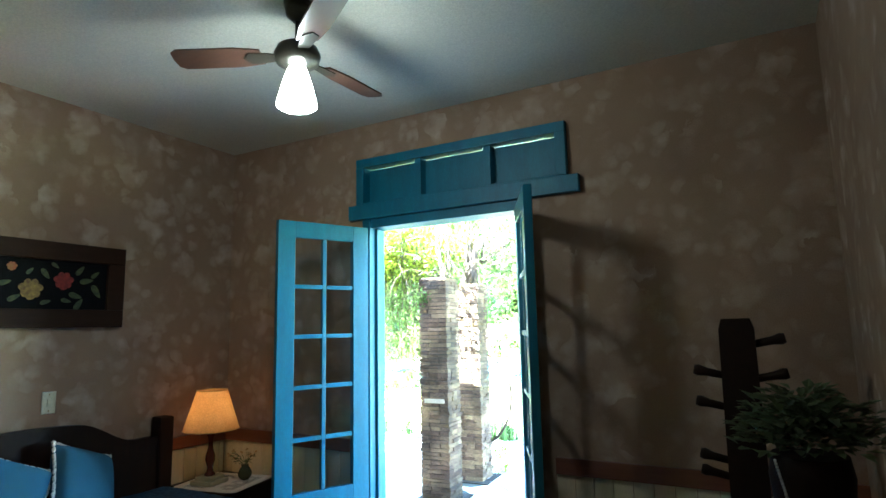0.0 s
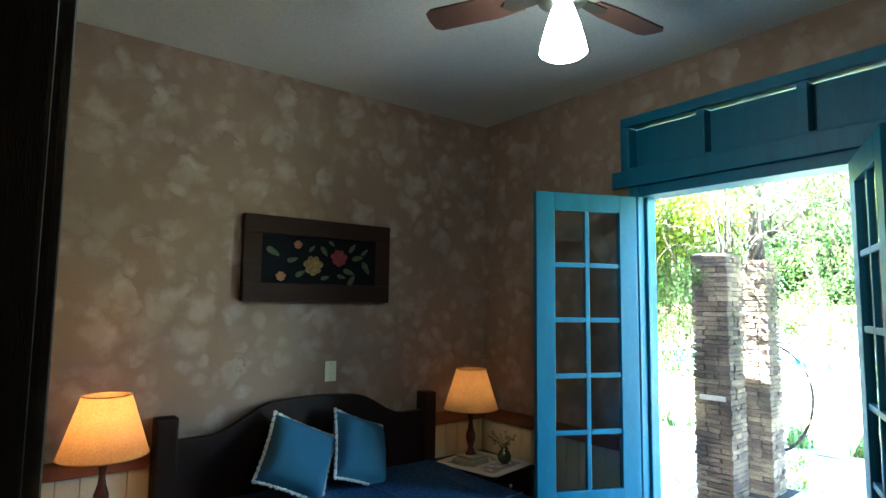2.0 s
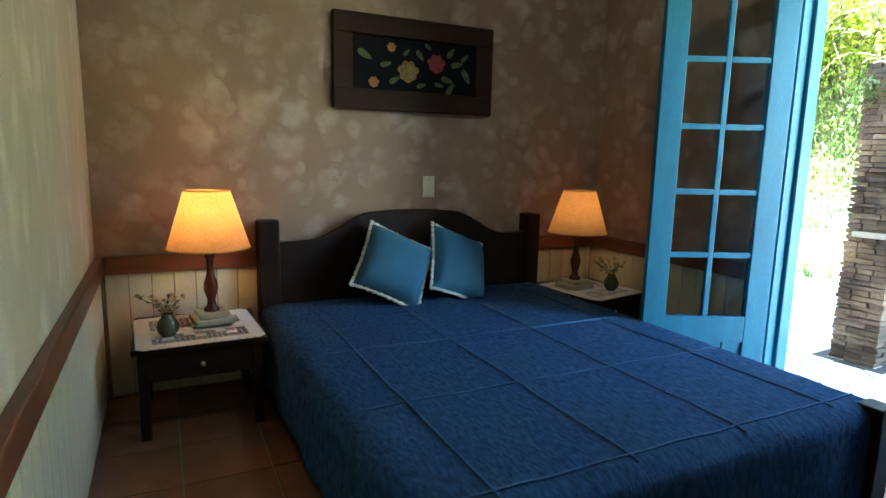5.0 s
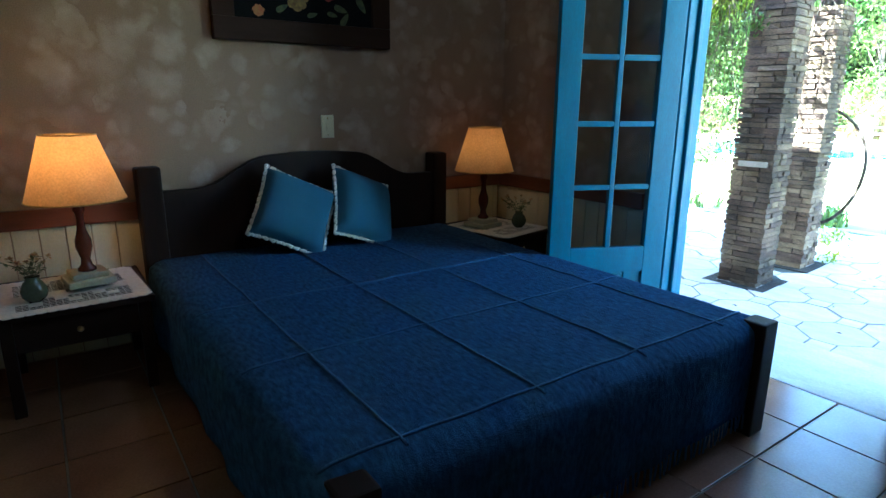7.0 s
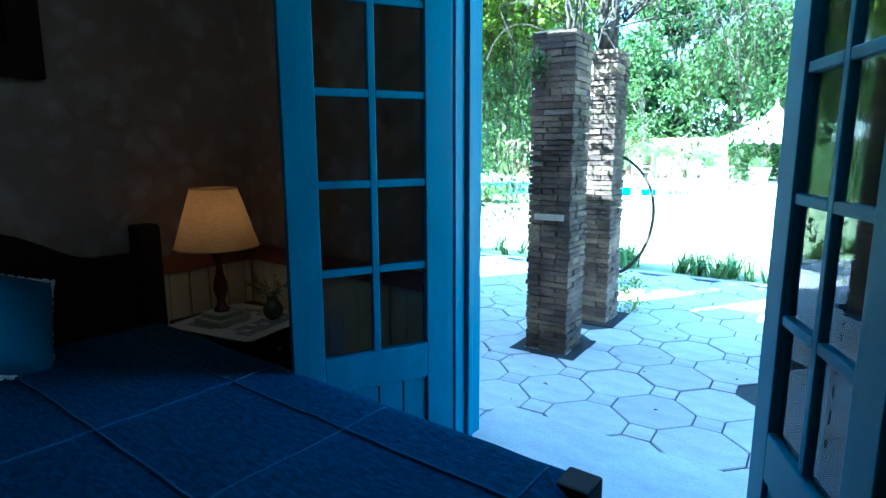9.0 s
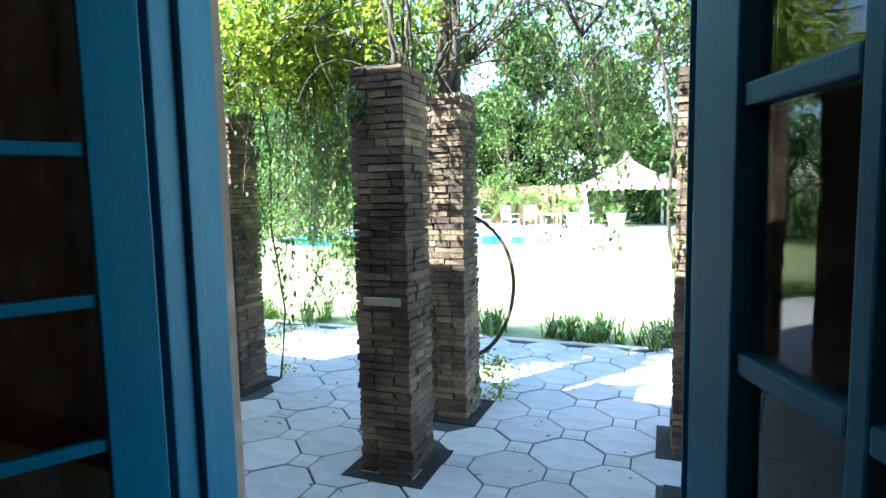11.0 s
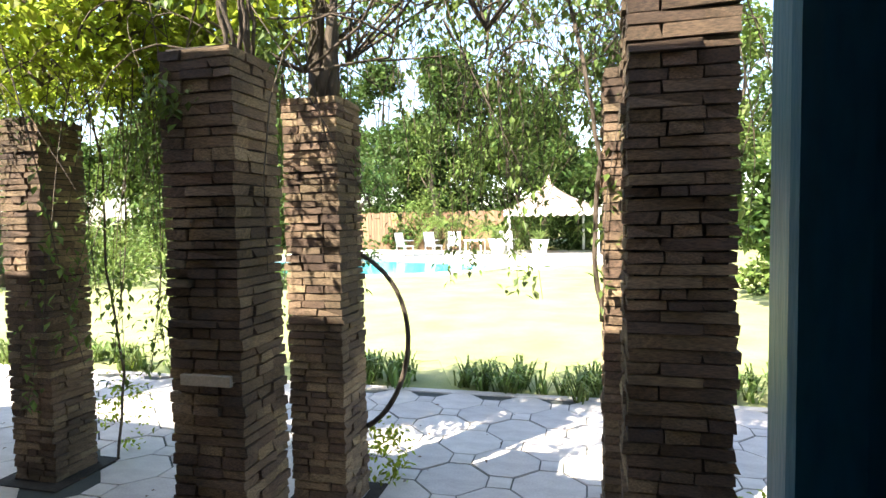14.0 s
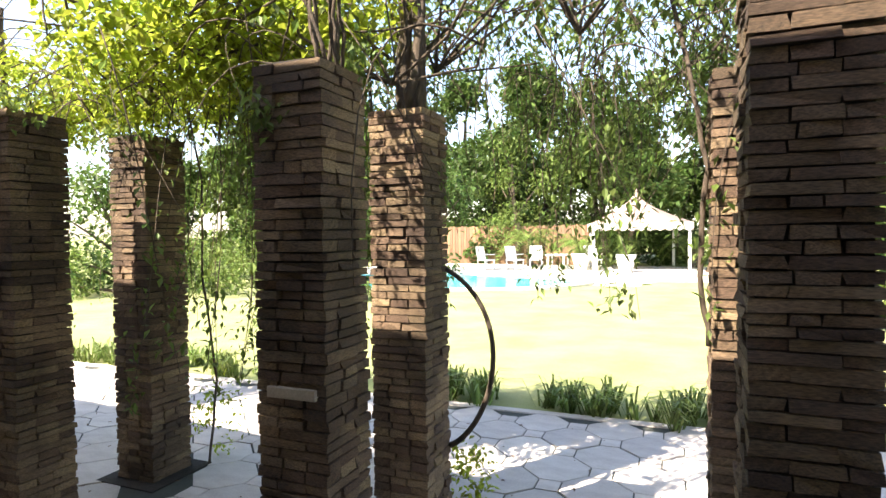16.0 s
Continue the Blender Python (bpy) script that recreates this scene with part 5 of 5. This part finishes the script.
def lounger(x, y, turn):
    t = thing("garden_chair", pose(x, y, -0.145, 0, 0, turn), "white plastic garden chair by the pool", "garden chair", "pool chairs")
    bm = bm_new()
    box(bm, -0.28, 0.28, -0.28, 0.25, 0.36, 0.41, 0.015)
    part("seat", bm, M_WHITEOUT, t)
    for k in range(5):
        bm = bm_new()
        box(bm, -0.26 + k * 0.108, -0.26 + k * 0.108 + 0.085, 0.24, 0.28, 0.41, 0.95, 0.008, pose(0, 0, 0, -12, 0, 0))
        part("back_slat", bm, M_WHITEOUT, t)
    for sx in (-0.26, 0.22):
        for sy in (-0.26, 0.2):
            bm = bm_new()
            box(bm, sx, sx + 0.04, sy, sy + 0.04, 0, 0.37, 0.005)
            part("leg", bm, M_WHITEOUT, t)
        bm = bm_new()
        box(bm, sx - 0.01, sx + 0.05, -0.28, 0.28, 0.60, 0.63, 0.008)
        part("armrest", bm, M_WHITEOUT, t)
    return t


for x, y, a in ((-5.5, 22.0, 160), (-4.8, 22.6, 200), (-2.5, 22.6, 170), (-6.6, 21.6, 150)):
    lounger(x, y, a)
tb = thing("garden_table", pose(-3.9, 22.6, -0.145), "small white plastic garden table", "garden table")
bm = bm_new()
box(bm, -0.4, 0.4, -0.4, 0.4, 0.55, 0.60, 0.02)
part("tabletop", bm, M_WHITEOUT, tb)
for sx, sy in itertools.product((-0.34, 0.30), (-0.34, 0.30)):
    bm = bm_new()
    box(bm, sx, sx + 0.05, sy, sy + 0.05, 0, 0.55)
    part("leg", bm, M_WHITEOUT, tb)


def canvas_tent(x, y, z, half, eave, peak, label):
    """A square pagoda tent: four hollow-curved roof panels, a scalloped valance and four posts."""
    t = thing("canvas_tent", pose(x, y, z, 0, 0, 14), label, "tent")
    n = 8
    prof = [(half * (1 - u) ** 1.7 + 0.05, eave + (peak - eave) * u) for u in [k / n for k in range(n + 1)]]
    for side in range(4):
        turn = pose(0, 0, 0, 0, 0, 90 * side)
        bm = bm_new()
        rows = [[bm.verts.new(turn @ Vector((sx * h, -h, zz))) for sx in (-1, -0.33, 0.33, 1)] for h, zz in prof]
        for lo, hi in zip(rows, rows[1:]):
            for i in range(3):
                bm.faces.new((lo[i], lo[i + 1], hi[i + 1], hi[i])).smooth = True
        roof = part("roof_panel", bm, M_CANVAS, t)
        thick = roof.modifiers.new("thick", "SOLIDIFY")
        thick.thickness = 0.012
        bm = bm_new()
        m = 11
        w = 2 * (half + 0.05) / m
        edge = [(-half - 0.05, eave), (half + 0.05, eave)]
        edge += [(half + 0.05 - w * (i + q / 6), eave - 0.20 - 0.10 * math.sin(math.pi * q / 6)) for i in range(m) for q in range(6)]
        edge.append((-half - 0.05, eave - 0.20))
        prism(bm, edge, -half - 0.075, -half - 0.060, "y")
        bmesh.ops.transform(bm, matrix=turn, verts=bm.verts)
        part("valance", bm, M_CANVAS_PALE, t, "pale scalloped valance")
        bm = bm_new()
        lathe(bm, [(0.06, 0), (0.05, eave)], half - 0.05, half - 0.05, 0, 10)
        bmesh.ops.transform(bm, matrix=turn, verts=bm.verts)
        part("post", bm, M_WHITEOUT, t)
    bm = bm_new()
    lathe(bm, [(0.05, peak - 0.02), (0.07, peak + 0.06), (0.02, peak + 0.16)], seg=12)
    part("finial", bm, M_CANVAS, t)
    return t


canvas_tent(-1.1, 24.0, -0.145, 1.75, 1.80, 3.05, "pink-beige canvas pagoda tent with a scalloped valance")
for x, y in ((-1.1, 21.5), (-2.9, 22.3)):
    pl = thing("garden_planter", pose(x, y, -0.145), "white flared planter with a small plant by the pool", "planter", "pool planters")
    bm = bm_new()
    lathe(bm, [(0.22, 0), (0.30, 0.35), (0.36, 0.60), (0.38, 0.64)], seg=20)
    part("pot", bm, M_WHITEOUT, pl)
    vs, fs = [], []
    for k in range(90):
        a = r.uniform(0, 6.28)
        leaf_quads(vs, fs, Vector((0, 0, 0.6)), Vector((math.cos(a), math.sin(a), r.uniform(0.3, 1.6))), Vector((0, 0, 1)), r.uniform(0.3, 0.65), 0.06)
    raw_part("leaves", vs, fs, M_GRASSY, pl)


def palm(x, y, h, fr_len, seed, label):
    r = random.Random(seed)
    t = thing("palm", pose(x, y, -0.17), label, "palm tree", "garden palms")
    bm = bm_new()
    lathe(bm, [(0.16, 0), (0.12, h * 0.5), (0.10, h)], seg=12)
    part("trunk", bm, M_BARK, t)
    vs, fs = [], []
    for k in range(18):
        a, up = 2 * math.pi * k / 18 + r.uniform(-0.2, 0.2), r.uniform(0.25, 1.1)
        o = Vector((math.cos(a), math.sin(a), 0))
        for q in range(16):
            s = (q + 1) / 16
            p = Vector((0, 0, h)) + o * fr_len * s + Vector((0, 0, fr_len * (up * s - 1.1 * s * s)))
            for sg in (-1, 1):
                side = Vector((-o.y, o.x, 0)) * sg
                leaf_quads(vs, fs, p, side + o * 0.6 + Vector((0, 0, -0.5)), Vector((0, 0, 1)), 0.42 * fr_len * (1 - 0.6 * s) + 0.1, 0.045)
    raw_part("fronds", vs, fs, M_GRASSY, t)
    return t


palm(-3.3, 23.8, 1.1, 1.5, 1, "young palm with arching fronds by the pool")
palm(-5.6, 24.3, 1.3, 1.5, 2, "young palm with arching fronds beside the chairs")
palm(-5.4, 10.5, 0.35, 0.75, 3, "low bright green cycad on the lawn")
palm(1.0, 25.0, 1.0, 1.3, 4, "young palm by the garden fence")


def tree(x, y, h, crown_r, count, seed, material, label, size=0.2, low=0.25):
    r = random.Random(seed)
    t = thing("tree", pose(x, y, -0.25), label, "tree", "garden trees")
    bm = bm_new()
    top = Vector((r.uniform(-0.4, 0.4), r.uniform(-0.4, 0.4), h * 0.75))
    tube(bm, [(0, 0, -0.1), (0.1, 0.05, h * 0.25), top * 0.65, top], 0.09 + h * 0.014, 0.04, 8)
    lobes = []
    for k in range(9):
        a = r.uniform(0, 6.28)
        z = h * r.uniform(low, 0.92)
        rad = crown_r * r.uniform(0.35, 0.85) * (1.1 - 0.5 * z / h)
        e = Vector((rad * math.cos(a), rad * math.sin(a), z))
        tube(bm, [(0, 0, z * 0.6), e * 0.55 + Vector((0, 0, z * 0.28)), e], 0.05, 0.015, 5)
        lobes.append((e, crown_r * r.uniform(0.38, 0.62)))
    lobes.append((Vector((0, 0, h * 0.88)), crown_r * 0.5))
    part("trunk", bm, M_BARK, t)
    vs, fs = [], []
    for k in range(count):
        c, rad = lobes[k % len(lobes)]
        v = Vector((r.gauss(0, 1), r.gauss(0, 1), r.gauss(0, 1))).normalized() * rad * r.random() ** 0.4
        p = c + Vector((v.x, v.y, v.z * 0.8))
        if noise.noise(((x + p.x) * 1.1, (y + p.y) * 1.1, p.z * 1.1)) < -0.30:
            continue
        s = size * r.uniform(0.6, 1.4)
        leaf_quads(vs, fs, p, Vector((r.uniform(-1, 1), r.uniform(-1, 1), r.uniform(-1.1, 0.3))), Vector((r.uniform(-0.6, 0.6), r.uniform(-0.6, 0.6), 1)), s, s * 0.6)
    raw_part("crown", vs, fs, material, t)
    return t


rt = random.Random(99)
k = 0
for x in range(-34, 27, 3):
    for y0, hh in ((28.5, 8.0), (34.0, 11.5)):
        k += 1
        tree(x + rt.uniform(-1, 1), y0 + rt.uniform(-1.2, 1.2) + 0.05 * abs(x), hh * rt.uniform(0.8, 1.2), rt.uniform(2.3, 3.3), 7600, 500 + k, (M_LEAFDARK, M_DIMLEAF)[k % 3 == 0], "tall leafy garden tree behind the lawn", 0.33, 0.06)
for x, y, h, cr in ((-9.5, 14.0, 4.6, 2.0), (-12.5, 17.0, 5.5, 2.4), (-7.8, 19.5, 4.2, 1.8), (-15.5, 13.0, 5.0, 2.3), (-12.0, 9.5, 3.2, 1.6), (-6.8, 26.0, 6.5, 2.2), (4.4, 9.6, 2.6, 0.9), (5.2, 11.0, 3.6, 1.1), (6.6, 9.4, 3.2, 1.3), (8.5, 13.0, 4.5, 1.8)):
    k += 1
    tree(x, y, h, cr, 2600, 700 + k, (M_DIMLEAF, M_LEAFDARK)[k % 2], "bushy garden tree in the sun on the lawn", 0.17, 0.08)
leaf_mass("hedge", "dense dark hedge closing off the garden behind the pool", [((x, 26.8 + 0.3 * math.sin(x), 0.7 + 0.25 * math.sin(2.3 * x)), (1.3, 0.7, 1.3)) for x in range(-16, 13, 2)], 26000, 0.17, M_LEAFDARK, 81, 6, 0.2)
leaf_mass("shrubs", "bushy green shrubs along the side of the lawn", [((x, y, 0.35), (1.4, 1.0, 0.95)) for x, y in ((-9.5, 10.0), (-11.5, 11.5), (-10.5, 13.5), (-13.5, 14.5), (-15.5, 17.0), (-12.5, 8.0), (-15.0, 10.0))], 12000, 0.13, M_DIMLEAF, 82, 6, 0.2)
fence = thing("garden_fence", pose(0, 0, 0), "weathered brown board fence behind the pool", "fence")
bm0 = bm_new()
box(bm0, -0.07, 0.07, -0.012, 0.012, 0, 1.9, 0)
bme = finish(bm0, "fence_board")
bme.materials.append(M_FENCE)
for i in range(76):
    ob = new("fence_board", bme)
    ob.parent = fence
    ob.location = (-15 + i * 0.155, 26.2, -0.25 + 0.03 * math.sin(i * 1.7))

# ---------------------------------------------------------------- bedroom floor tiles
bm = bm_new()
box(bm, -0.155, 0.155, -0.155, 0.155, -0.012, 0.0, 0.002)
tme = finish(bm, "floor_tile")
tme.materials.append(M_TILE)
bm = bm_new()
box(bm, -0.155, 0.155, -0.047, 0.047, -0.012, 0.0, 0.002)
cut_me = finish(bm, "floor_tile")
cut_me.materials.append(M_TILE)
for i in range(13):
    x = 0.158 + i * 0.317
    if x > X_R - 0.1:
        continue
    if x + 0.155 < OX0 - 0.06 or x - 0.155 > OX1 + 0.06:
        ob = new("floor_tile", cut_me)
        ob.parent = floor
        ob.location = (x, -0.051, FZ + 0.001)
    for j in range(9):
        y = -0.26 - j * 0.317
        if y < Y_L + 0.1:
            continue
        ob = new("floor_tile", tme)
        ob.parent = floor
        ob.location = (x, y, FZ + 0.001)
